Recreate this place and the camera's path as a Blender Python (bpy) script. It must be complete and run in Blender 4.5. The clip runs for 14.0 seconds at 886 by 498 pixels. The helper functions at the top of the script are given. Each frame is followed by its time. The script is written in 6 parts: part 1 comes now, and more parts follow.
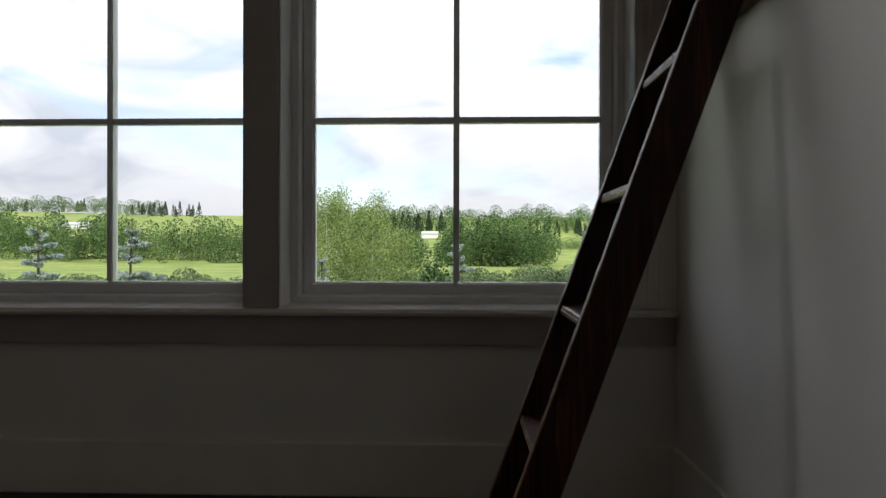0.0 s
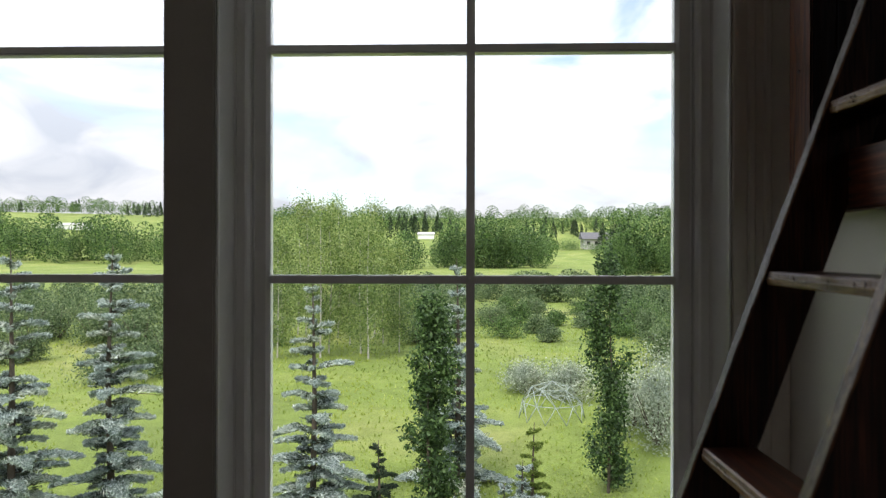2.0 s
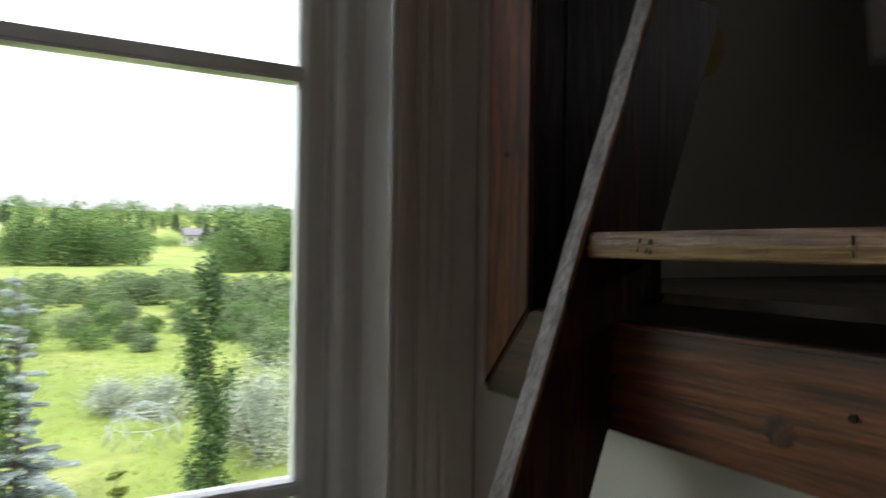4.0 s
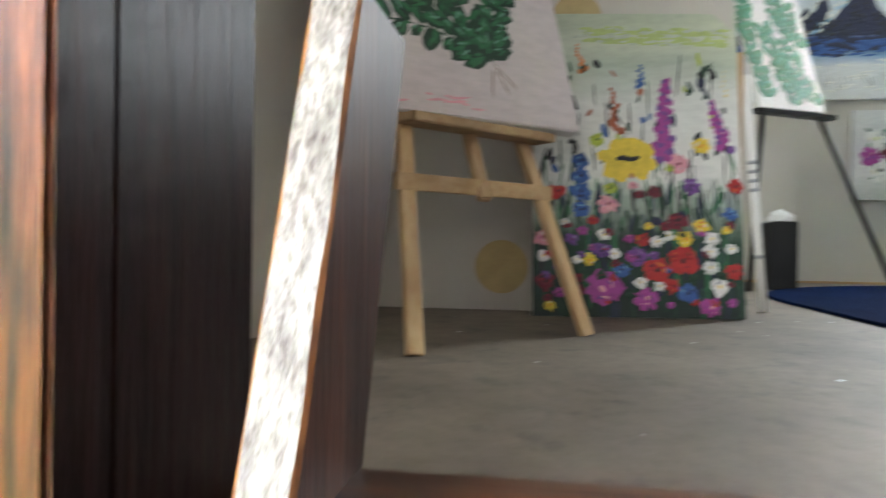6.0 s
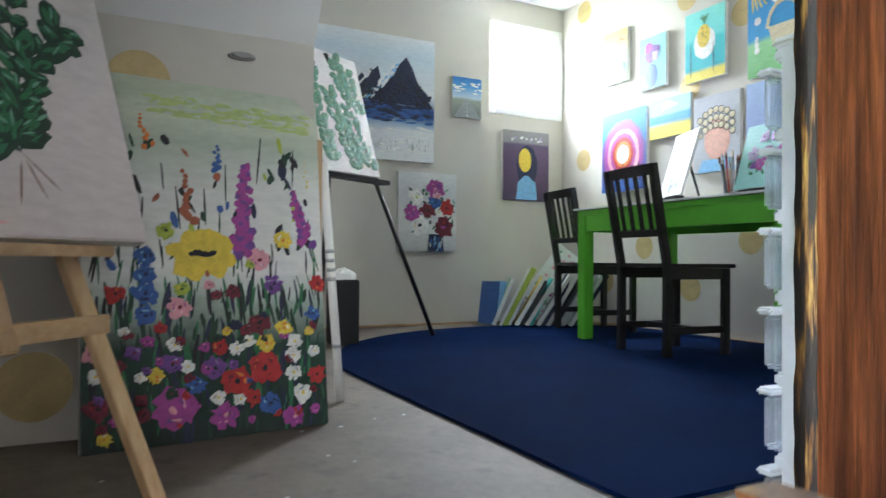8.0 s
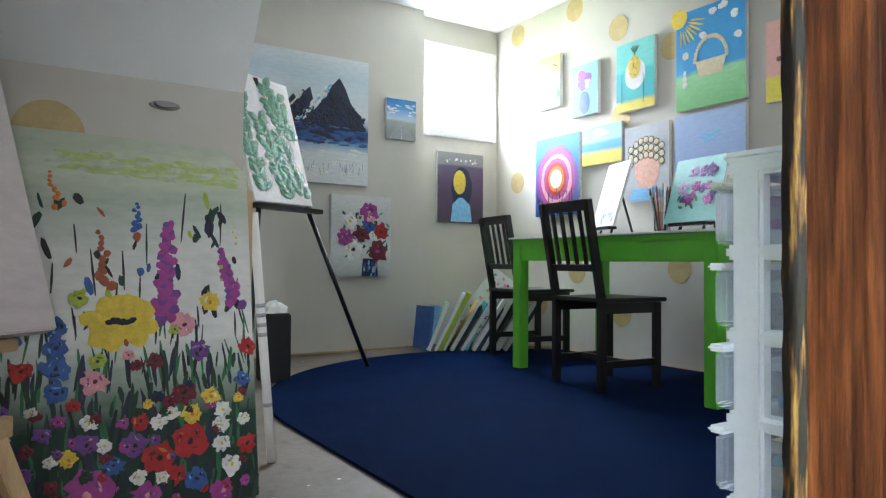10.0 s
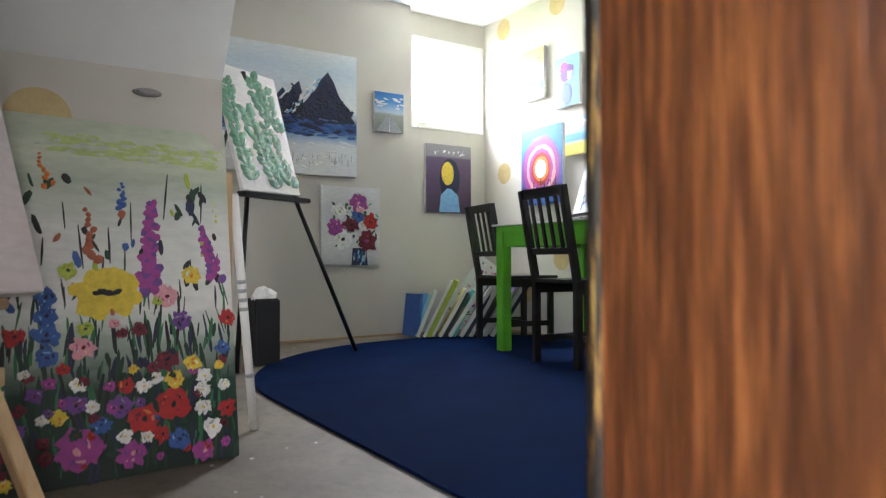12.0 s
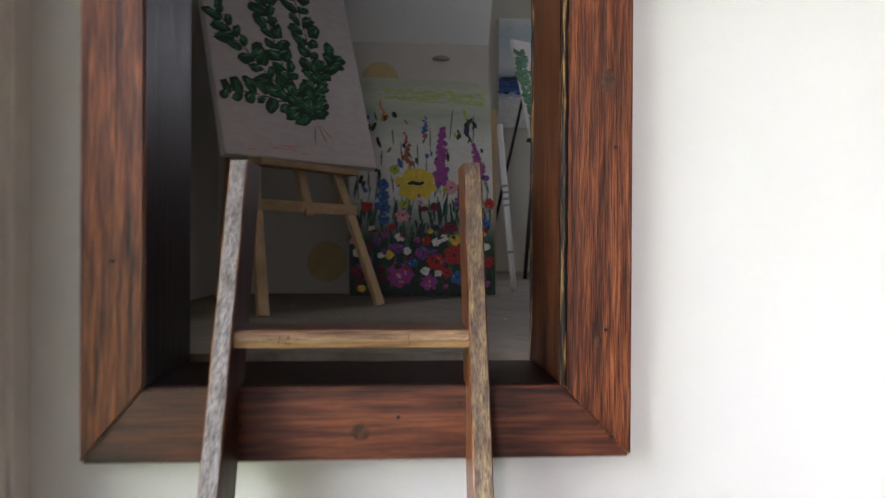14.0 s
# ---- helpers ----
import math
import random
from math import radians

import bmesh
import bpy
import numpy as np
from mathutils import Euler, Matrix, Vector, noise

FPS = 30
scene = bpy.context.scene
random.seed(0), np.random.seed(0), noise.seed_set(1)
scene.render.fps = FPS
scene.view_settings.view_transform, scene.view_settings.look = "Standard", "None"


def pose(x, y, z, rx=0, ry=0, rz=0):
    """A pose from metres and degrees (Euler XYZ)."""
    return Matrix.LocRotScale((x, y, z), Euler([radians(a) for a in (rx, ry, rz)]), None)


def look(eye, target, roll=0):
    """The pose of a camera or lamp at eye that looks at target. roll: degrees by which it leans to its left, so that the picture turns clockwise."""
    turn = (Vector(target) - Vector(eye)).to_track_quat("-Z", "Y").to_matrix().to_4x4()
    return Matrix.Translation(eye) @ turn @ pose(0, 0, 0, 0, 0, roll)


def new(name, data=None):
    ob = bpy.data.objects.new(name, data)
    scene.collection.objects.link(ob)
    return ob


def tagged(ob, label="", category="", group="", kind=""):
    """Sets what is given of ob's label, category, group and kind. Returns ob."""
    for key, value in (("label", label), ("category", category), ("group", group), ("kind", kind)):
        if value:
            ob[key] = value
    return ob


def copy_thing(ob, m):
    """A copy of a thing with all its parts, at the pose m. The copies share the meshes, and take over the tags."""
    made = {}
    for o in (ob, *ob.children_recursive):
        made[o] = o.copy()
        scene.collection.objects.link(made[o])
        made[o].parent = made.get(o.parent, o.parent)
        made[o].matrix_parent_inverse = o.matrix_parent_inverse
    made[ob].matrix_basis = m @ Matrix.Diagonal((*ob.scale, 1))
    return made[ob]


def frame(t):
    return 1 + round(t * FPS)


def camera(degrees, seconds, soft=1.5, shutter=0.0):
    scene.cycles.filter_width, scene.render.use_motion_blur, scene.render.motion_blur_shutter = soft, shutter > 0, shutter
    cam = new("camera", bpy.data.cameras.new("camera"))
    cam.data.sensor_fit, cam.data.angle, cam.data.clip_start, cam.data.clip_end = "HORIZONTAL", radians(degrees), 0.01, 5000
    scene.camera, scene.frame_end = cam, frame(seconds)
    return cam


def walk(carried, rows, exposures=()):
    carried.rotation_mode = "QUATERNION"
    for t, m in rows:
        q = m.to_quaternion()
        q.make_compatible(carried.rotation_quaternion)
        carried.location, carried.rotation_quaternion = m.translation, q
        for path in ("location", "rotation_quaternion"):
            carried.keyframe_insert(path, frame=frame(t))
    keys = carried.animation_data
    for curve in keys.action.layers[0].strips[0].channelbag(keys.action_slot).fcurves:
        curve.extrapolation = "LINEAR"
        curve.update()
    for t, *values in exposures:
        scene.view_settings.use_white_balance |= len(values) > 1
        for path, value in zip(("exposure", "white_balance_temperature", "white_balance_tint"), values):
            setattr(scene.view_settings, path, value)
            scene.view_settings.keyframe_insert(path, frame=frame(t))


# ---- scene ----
cam = camera(66.0, 14.0, soft=1.25, shutter=0.5)
PATH = [
    (0, (-0.191, -1.147, 0.875), (-0.26, 0.852, 0.875), 0.1),
    (0.5, (-0.212, -0.96, 1.033), (-0.273, 1.04, 1.033), 0.1),
    (1, (-0.182, -0.77, 1.172), (-0.234, 1.23, 1.172), 0.1),
    (1.5, (-0.214, -0.59, 1.301), (-0.272, 1.41, 1.301), 0.1),
    (2, (-0.249, -0.399, 1.432), (-0.307, 1.6, 1.432), 0.1),
    (2.2, (-0.246, -0.324, 1.47), (-0.298, 1.676, 1.47), 0.1),
    (4.3, (0.034, 0.499, 1.725), (1.238, 2.096, 1.725), 0.9),
    (4.5, (0.079, 0.542, 1.735), (1.387, 2.056, 1.735), 0.9),
    (5, (0.169, 0.652, 1.741), (1.735, 1.895, 1.745), 0.7),
    (5.5, (0.18, 0.777, 1.775), (2.015, 1.574, 1.791), 0.3),
    (6, (0.192, 0.846, 1.852), (2.166, 1.166, 1.843), 0.8),
    (6.5, (0.276, 0.881, 1.912), (2.267, 0.686, 1.919), 0.9),
    (7, (0.334, 0.897, 1.971), (2.269, 0.39, 1.986), 0.8),
    (7.5, (0.405, 0.889, 2.02), (2.271, 0.168, 2.049), 0.5),
    (8, (0.437, 0.874, 2.112), (2.222, -0.028, 2.147), 0.5),
    (8.2, (0.457, 0.87, 2.138), (2.22, -0.074, 2.178), 0.2),
    (8.5, (0.487, 0.871, 2.17), (2.223, -0.121, 2.215), 0.5),
    (9, (0.497, 0.871, 2.23), (2.208, -0.164, 2.272), 0.4),
    (11.3, (0.492, 0.852, 2.282), (2.157, -0.254, 2.327), 0.2),
    (11.5, (0.478, 0.852, 2.273), (2.141, -0.257, 2.314), 0.0),
    (12, (0.336, 0.843, 2.204), (2.025, -0.227, 2.241), -0.2),
    (12.5, (0.123, 0.813, 2.118), (1.889, -0.126, 2.145), -0.3),
    (13.3, (-0.261, 0.739, 1.972), (1.707, 0.385, 1.962), 0.3),
    (13.6, (-0.416, 0.73, 1.919), (1.567, 0.476, 1.91), 0.2),
    (14, (-0.601, 0.7, 1.856), (1.395, 0.571, 1.848), 0.3),
]
EXPOSURES = [(0, 0.95, 6400, 12), (1, 1.1, 6400, 12), (2.2, 1.08, 6450, 12), (4.3, 2.2, 6350, 13), (4.6, 3.4, 6150, 12), (5.0, 4.95, 5950, 10), (5.5, 5.75, 6150, 8), (6.0, 5.8, 6200, 8), (6.5, 5.75, 6200, 8), (7.0, 5.5, 6000, 8), (8, 5.4, 5850, 8), (11.5, 5.3, 6000, 11), (12.5, 5.4, 6450, 16), (13, 3.9, 6200, 18), (14, 3.9, 6150, 17)]
walk(cam, [(t, look(eye, aim, roll)) for t, eye, aim, roll in PATH], EXPOSURES)

# ---- sky, sun and window light ----
SKY = 0.12
world = bpy.data.worlds.new("sky")
scene.world = world
world.use_nodes = True
wn, wl = world.node_tree.nodes, world.node_tree.links
wn.clear()
w_out, w_bg = wn.new("ShaderNodeOutputWorld"), wn.new("ShaderNodeBackground")
w_sky, w_cloud, w_ramp, w_mix = wn.new("ShaderNodeTexSky"), wn.new("ShaderNodeTexNoise"), wn.new("ShaderNodeValToRGB"), wn.new("ShaderNodeMix")
w_sky.sky_type, w_sky.sun_disc = "NISHITA", False
w_sky.sun_elevation, w_sky.sun_rotation = radians(52), radians(150)
w_cloud.inputs["Scale"].default_value, w_cloud.inputs["Detail"].default_value = 3.2, 8
w_cloud.inputs["Distortion"].default_value = 0.6
w_ramp.color_ramp.elements[0].position, w_ramp.color_ramp.elements[1].position = 0.33, 0.50
w_mix.data_type = "RGBA"
w_grey, w_tone = wn.new("ShaderNodeTexNoise"), wn.new("ShaderNodeValToRGB")
w_grey.inputs["Scale"].default_value, w_grey.inputs["Detail"].default_value, w_grey.inputs["Distortion"].default_value = 4.6, 9, 0.9
w_map, w_tc = wn.new("ShaderNodeMapping"), wn.new("ShaderNodeTexCoord")
w_map.inputs["Scale"].default_value = (1, 1, 2.6)
wl.new(w_tc.outputs["Generated"], w_map.inputs["Vector"])
wl.new(w_map.outputs["Vector"], w_grey.inputs["Vector"])
wl.new(w_map.outputs["Vector"], w_cloud.inputs["Vector"])
w_tone.color_ramp.elements[0].position, w_tone.color_ramp.elements[1].position = 0.32, 0.52
w_tone.color_ramp.elements[0].color, w_tone.color_ramp.elements[1].color = (0.68, 0.72, 0.78, 1), (1, 1, 1, 1)
w_gain = wn.new("ShaderNodeVectorMath")
w_gain.operation, w_gain.inputs[1].default_value = "MULTIPLY", (5.2, 5.3, 5.45)
wl.new(w_grey.outputs["Fac"], w_tone.inputs["Fac"])
wl.new(w_tone.outputs["Color"], w_gain.inputs[0])
# an overcast sky grows brighter towards its zenith
w_sep, w_rise, w_over = wn.new("ShaderNodeSeparateXYZ"), wn.new("ShaderNodeMath"), wn.new("ShaderNodeVectorMath")
w_rise.operation, w_over.operation = "MULTIPLY_ADD", "SCALE"
w_rise.inputs[1].default_value, w_rise.inputs[2].default_value = 1.6, 0.62
wl.new(w_tc.outputs["Generated"], w_sep.inputs["Vector"])
wl.new(w_sep.outputs["Z"], w_rise.inputs[0])
wl.new(w_gain.outputs["Vector"], w_over.inputs[0])
wl.new(w_rise.outputs["Value"], w_over.inputs["Scale"])
wl.new(w_over.outputs["Vector"], w_mix.inputs["B"])
w_bg.inputs["Strength"].default_value = SKY
wl.new(w_cloud.outputs["Fac"], w_ramp.inputs["Fac"])
wl.new(w_ramp.outputs["Color"], w_mix.inputs["Factor"])
wl.new(w_sky.outputs["Color"], w_mix.inputs["A"])
wl.new(w_mix.outputs["Result"], w_bg.inputs["Color"])
wl.new(w_bg.outputs["Background"], w_out.inputs["Surface"])

sun = new("sun", bpy.data.lights.new("sun", "SUN"))
sun.data.energy, sun.data.angle, sun.data.color = 1.5, radians(10), (1.0, 0.95, 0.87)
sun.rotation_euler = (radians(38), 0, radians(150 - 180))

def window_light(name, x, y, z, wide, high, toward, watts, colour=(0.95, 0.98, 1.0), spread=180):
    lamp = new(name, bpy.data.lights.new(name, "AREA"))
    lamp.data.shape, lamp.data.size, lamp.data.size_y = "RECTANGLE", wide, high
    lamp.data.energy, lamp.data.color = watts, colour
    lamp.data.spread = radians(spread)
    lamp.matrix_world = look((x, y, z), toward)
    return lamp

window_light("loft_window_light", 5.20, -2.185, 3.64, 0.60, 0.66, (1.5, 1.0, 1.65), 2.75, spread=155)
# an unseen window is added in the north wall, its lamp brightening the room
window_light("north_fill_light", -2.95, 1.45, 1.75, 1.2, 2.2, (-2.95, 0, 1.6), 27, (1.0, 0.97, 0.96))

# ---- materials ----
def node_mat(name):
    m = bpy.data.materials.new(name)
    m.use_nodes = True
    n, l = m.node_tree.nodes, m.node_tree.links
    return m, n, l, n["Principled BSDF"]

def noise_fac(n, l, scale, detail=5.0, stretch=(1, 1, 1), rough=0.6, generated=False):
    tc, mp, tx = n.new("ShaderNodeTexCoord"), n.new("ShaderNodeMapping"), n.new("ShaderNodeTexNoise")
    mp.inputs["Scale"].default_value = stretch
    tx.inputs["Scale"].default_value, tx.inputs["Detail"].default_value, tx.inputs["Roughness"].default_value = scale, detail, rough
    l.new(tc.outputs["Generated" if generated else "Object"], mp.inputs["Vector"])
    l.new(mp.outputs["Vector"], tx.inputs["Vector"])
    return tx.outputs["Fac"]

def ramp(n, l, fac, stops):
    r = n.new("ShaderNodeValToRGB")
    e = r.color_ramp.elements
    while len(e) < len(stops):
        e.new(0.5)
    for k, (p, c) in zip(e, stops):
        k.position, k.color = p, (*c, 1)
    l.new(fac, r.inputs["Fac"])
    return r.outputs["Color"]

def mixed(n, l, a, b, fac, mode="MIX"):
    m = n.new("ShaderNodeMix")
    m.data_type, m.blend_type = "RGBA", mode
    if isinstance(fac, (int, float)):
        m.inputs["Factor"].default_value = fac
    else:
        l.new(fac, m.inputs["Factor"])
    l.new(a, m.inputs["A"])
    l.new(b, m.inputs["B"])
    return m.outputs["Result"]

def bumped(n, l, bsdf, fac, strength, distance=0.002):
    b = n.new("ShaderNodeBump")
    b.inputs["Strength"].default_value, b.inputs["Distance"].default_value = strength, distance
    l.new(fac, b.inputs["Height"])
    l.new(b.outputs["Normal"], bsdf.inputs["Normal"])

def tint(c, k):
    return tuple(max(0.0, min(1.0, v * k)) for v in c)

def plain(name, colour, rough=0.6, metal=0.0, var=0.12, scale=9.0, fine=120.0, bump=0.15, dist=0.001):
    """A paint, plastic, cloth or metal: two scales of variation and a fine relief."""
    m, n, l, b = node_mat(name)
    big, small = noise_fac(n, l, scale), noise_fac(n, l, fine, 3)
    c1 = ramp(n, l, big, [(0.3, tint(colour, 1 - var)), (0.7, tint(colour, 1 + var))])
    c2 = ramp(n, l, small, [(0.35, (1 - var * 0.6,) * 3), (0.65, (1, 1, 1))])
    l.new(mixed(n, l, c1, c2, 1.0, "MULTIPLY"), b.inputs["Base Color"])
    b.inputs["Roughness"].default_value, b.inputs["Metallic"].default_value = rough, metal
    if bump:
        bumped(n, l, b, small, bump, dist)
    return m

def wood(name, dark, mid, light, axis, rough=0.45, grain=26.0, bump=0.35, spec=0.5, fibre=0.35):
    """Sawn wood whose grain runs along an axis, with knots and darker stain."""
    m, n, l, b = node_mat(name)
    s = [1.0, 1.0, 1.0]
    s[axis] = 0.07
    f, big = noise_fac(n, l, grain, 6, s, 0.65), noise_fac(n, l, 3.5, 4, [1 if v == 1 else 0.35 for v in s])
    fine = noise_fac(n, l, grain * 5, 4, [v if v == 1 else 0.03 for v in s])
    b.inputs["Specular IOR Level"].default_value = spec
    c1 = ramp(n, l, f, [(0.28, dark), (0.5, mid), (0.72, light)])
    c2 = ramp(n, l, big, [(0.3, (0.45, 0.42, 0.42)), (0.6, (1, 1, 1))])
    c3 = ramp(n, l, fine, [(0.36, (fibre, fibre * 0.9, fibre * 0.85)), (0.56, (1, 1, 1))])
    l.new(mixed(n, l, mixed(n, l, c1, c2, 1.0, "MULTIPLY"), c3, 1.0, "MULTIPLY"), b.inputs["Base Color"])
    b.inputs["Roughness"].default_value = rough
    bumped(n, l, b, f, bump, 0.004)
    return m

def leafy(name, a, b_, c, rough=0.6, patch=0.25):
    """Leaves: each its own shade, and lighter and duller clumps among them."""
    m, n, l, b = node_mat(name)
    g = n.new("ShaderNodeNewGeometry")
    one = ramp(n, l, g.outputs["Random Per Island"], [(0.1, a), (0.5, b_), (0.95, c)])
    clump = ramp(n, l, noise_fac(n, l, patch, 3), [(0.34, (0.62, 0.66, 0.70)), (0.52, (1, 1, 1)), (0.68, (1.0, 0.93, 0.80))])
    l.new(mixed(n, l, one, clump, 1.0, "MULTIPLY"), b.inputs["Base Color"])
    b.inputs["Roughness"].default_value = rough
    t, mx = n.new("ShaderNodeBsdfTranslucent"), n.new("ShaderNodeMixShader")
    l.new(b.inputs["Base Color"].links[0].from_socket, t.inputs["Color"])
    mx.inputs["Fac"].default_value = 0.4
    l.new(b.outputs["BSDF"], mx.inputs[1])
    l.new(t.outputs["BSDF"], mx.inputs[2])
    l.new(mx.outputs["Shader"], n["Material Output"].inputs["Surface"])
    return m

def glass(name, rough=0.0, tintc=(1, 1, 1)):
    m, n, l, b = node_mat(name)
    n.remove(b)
    tr, gl, mx, fr = n.new("ShaderNodeBsdfTransparent"), n.new("ShaderNodeBsdfGlossy"), n.new("ShaderNodeMixShader"), n.new("ShaderNodeFresnel")
    tr.inputs["Color"].default_value, gl.inputs["Roughness"].default_value = (*tintc, 1), rough
    fr.inputs["IOR"].default_value = 1.15
    l.new(fr.outputs["Fac"], mx.inputs["Fac"])
    l.new(tr.outputs["BSDF"], mx.inputs[1])
    l.new(gl.outputs["BSDF"], mx.inputs[2])
    l.new(mx.outputs["Shader"], n["Material Output"].inputs["Surface"])
    return m

WALL = plain("warm_white_wall_paint", (0.74, 0.72, 0.68), 0.75, var=0.03, scale=2.0, fine=260, bump=0.12)
WALL_LOFT = plain("pale_greige_wall_paint", (0.58, 0.545, 0.49), 0.8, var=0.04, scale=1.6, fine=240, bump=0.15)
CEIL = plain("white_ceiling_paint", (0.80, 0.80, 0.79), 0.85, var=0.03, scale=2.0, fine=180, bump=0.2)
# tone of the unseen walls and ceiling, kept dark to limit bounced light
WALL_BACK = plain("unseen_wall_paint", (0.38, 0.35, 0.33), 0.8, var=0.05, scale=2)
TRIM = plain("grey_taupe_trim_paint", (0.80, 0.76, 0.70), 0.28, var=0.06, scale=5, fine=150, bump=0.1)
# the trim paint at half tone, shade of the room-facing boards in its colour
TRIM_SHADED = plain("shaded_trim_paint", (0.40, 0.375, 0.35), 0.3, var=0.06, scale=5, fine=150, bump=0.1)
SASH = plain("grey_window_paint", (0.86, 0.86, 0.86), 0.2, var=0.05, scale=5, fine=150, bump=0.08)
WHITE_FRAME = plain("white_window_frame", (0.8, 0.8, 0.79), 0.4, var=0.03, bump=0.05)
FLOOR_DARK = wood("dark_floor_boards", (0.012, 0.008, 0.006), (0.03, 0.018, 0.012), (0.06, 0.035, 0.022), 0, 0.4, 14)
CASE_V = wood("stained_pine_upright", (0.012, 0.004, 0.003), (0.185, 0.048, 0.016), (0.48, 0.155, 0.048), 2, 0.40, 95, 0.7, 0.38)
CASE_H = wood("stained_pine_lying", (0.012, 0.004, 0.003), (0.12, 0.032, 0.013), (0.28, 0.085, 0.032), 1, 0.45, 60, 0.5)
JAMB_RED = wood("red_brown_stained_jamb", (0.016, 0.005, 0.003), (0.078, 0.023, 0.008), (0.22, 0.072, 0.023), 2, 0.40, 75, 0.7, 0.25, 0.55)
JAMB = wood("dark_jamb_wood", (0.008, 0.004, 0.003), (0.016, 0.006, 0.005), (0.036, 0.012, 0.008), 2, 0.36, 60, 0.7, 0.10)
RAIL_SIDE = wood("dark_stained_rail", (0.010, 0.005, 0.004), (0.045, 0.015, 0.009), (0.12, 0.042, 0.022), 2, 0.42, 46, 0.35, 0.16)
# worn edge of the left rail, the sky's glare put into its pale tone
RAIL_EDGE = wood("worn_glare_rail_edge", (0.05, 0.036, 0.030), (0.26, 0.225, 0.21), (0.40, 0.36, 0.345), 2, 0.42, 62, 0.8, 0.35, 0.45)
RAIL_GOLD = wood("worn_gold_rail_edge", (0.04, 0.022, 0.014), (0.22, 0.14, 0.08), (0.50, 0.36, 0.14), 2, 0.4, 60, 0.9)
RAIL_ORANGE = wood("orange_rail_wood", (0.05, 0.018, 0.008), (0.22, 0.08, 0.024), (0.42, 0.18, 0.055), 2, 0.36, 34, 0.3)
TREAD = wood("worn_orange_tread", (0.05, 0.018, 0.008), (0.33, 0.18, 0.07), (0.54, 0.35, 0.14), 1, 0.40, 90, 0.8, 0.5, 0.5)
TREAD_LIP = wood("red_brown_tread_lip", (0.10, 0.048, 0.026), (0.30, 0.17, 0.095), (0.50, 0.34, 0.21), 1, 0.34, 90, 0.8, 0.4, 0.45)
TREAD_RIDGE = wood("pale_splintered_ridge", (0.16, 0.11, 0.07), (0.40, 0.31, 0.22), (0.58, 0.50, 0.40), 1, 0.5, 120, 0.8)
TREAD_TOP = wood("dark_tread_top", (0.03, 0.012, 0.008), (0.08, 0.03, 0.014), (0.16, 0.06, 0.025), 1, 0.35, 34, 0.25)
def bead_mat():
    m, n, l, b = node_mat("charred_bead_wood")
    f, g = noise_fac(n, l, 150, 3, (1, 1, 0.10), 0.5), noise_fac(n, l, 420, 3, (1, 1, 0.2))
    c1 = ramp(n, l, f, [(0.52, (0.012, 0.008, 0.006)), (0.57, (0.10, 0.045, 0.012)), (0.68, (0.29, 0.175, 0.05))])
    c2 = ramp(n, l, g, [(0.3, (0.6, 0.55, 0.5)), (0.6, (1, 1, 1))])
    l.new(mixed(n, l, c1, c2, 1.0, "MULTIPLY"), b.inputs["Base Color"])
    b.inputs["Roughness"].default_value = 0.62
    b.inputs["Specular IOR Level"].default_value = 0.25
    bumped(n, l, b, f, 0.8, 0.002)
    return m
BEAD = bead_mat()
KNOT = plain("dark_pine_knot", (0.075, 0.024, 0.010), 0.55, var=0.6, scale=90, bump=0.3)
NICK = plain("dark_saw_nick", (0.05, 0.026, 0.016), 0.7, var=0.3, scale=60)
PINE = wood("raw_pine", (0.46, 0.30, 0.15), (0.60, 0.42, 0.23), (0.70, 0.52, 0.31), 2, 0.55, 12, 0.12, 0.4, 0.92)
PINE_H = wood("raw_pine_crossbar", (0.46, 0.30, 0.15), (0.60, 0.42, 0.23), (0.70, 0.52, 0.31), 1, 0.55, 12, 0.12, 0.4, 0.92)
GOLD = plain("matte_gold_paint", (0.52, 0.40, 0.19), 0.5, 0.25, var=0.12, scale=14, bump=0.1)
BLACK_WOOD = plain("black_brown_stained_wood", (0.012, 0.010, 0.010), 0.32, var=0.25, scale=14, bump=0.12)
BLACK_METAL = plain("black_painted_metal", (0.012, 0.012, 0.013), 0.35, 0.3, var=0.2)
BLACK_PLASTIC = plain("black_plastic", (0.006, 0.006, 0.007), 0.6, var=0.2)
GREEN = plain("bright_green_paint", (0.13, 0.49, 0.03), 0.35, var=0.08, scale=7, bump=0.08)
TABLE_TOP = plain("white_splashed_board", (0.72, 0.73, 0.74), 0.25, var=0.08, scale=12)
CANVAS = plain("primed_canvas_edge", (0.76, 0.75, 0.72), 0.8, var=0.05, scale=20, fine=600, bump=0.2)
WHITE_PLASTIC = plain("white_plastic", (0.86, 0.88, 0.91), 0.32, var=0.03, bump=0.03)
PAPER = plain("white_paper", (0.8, 0.79, 0.77), 0.8, var=0.04)
GREY_PLASTIC = plain("grey_vent_plastic", (0.30, 0.29, 0.28), 0.5, var=0.1)

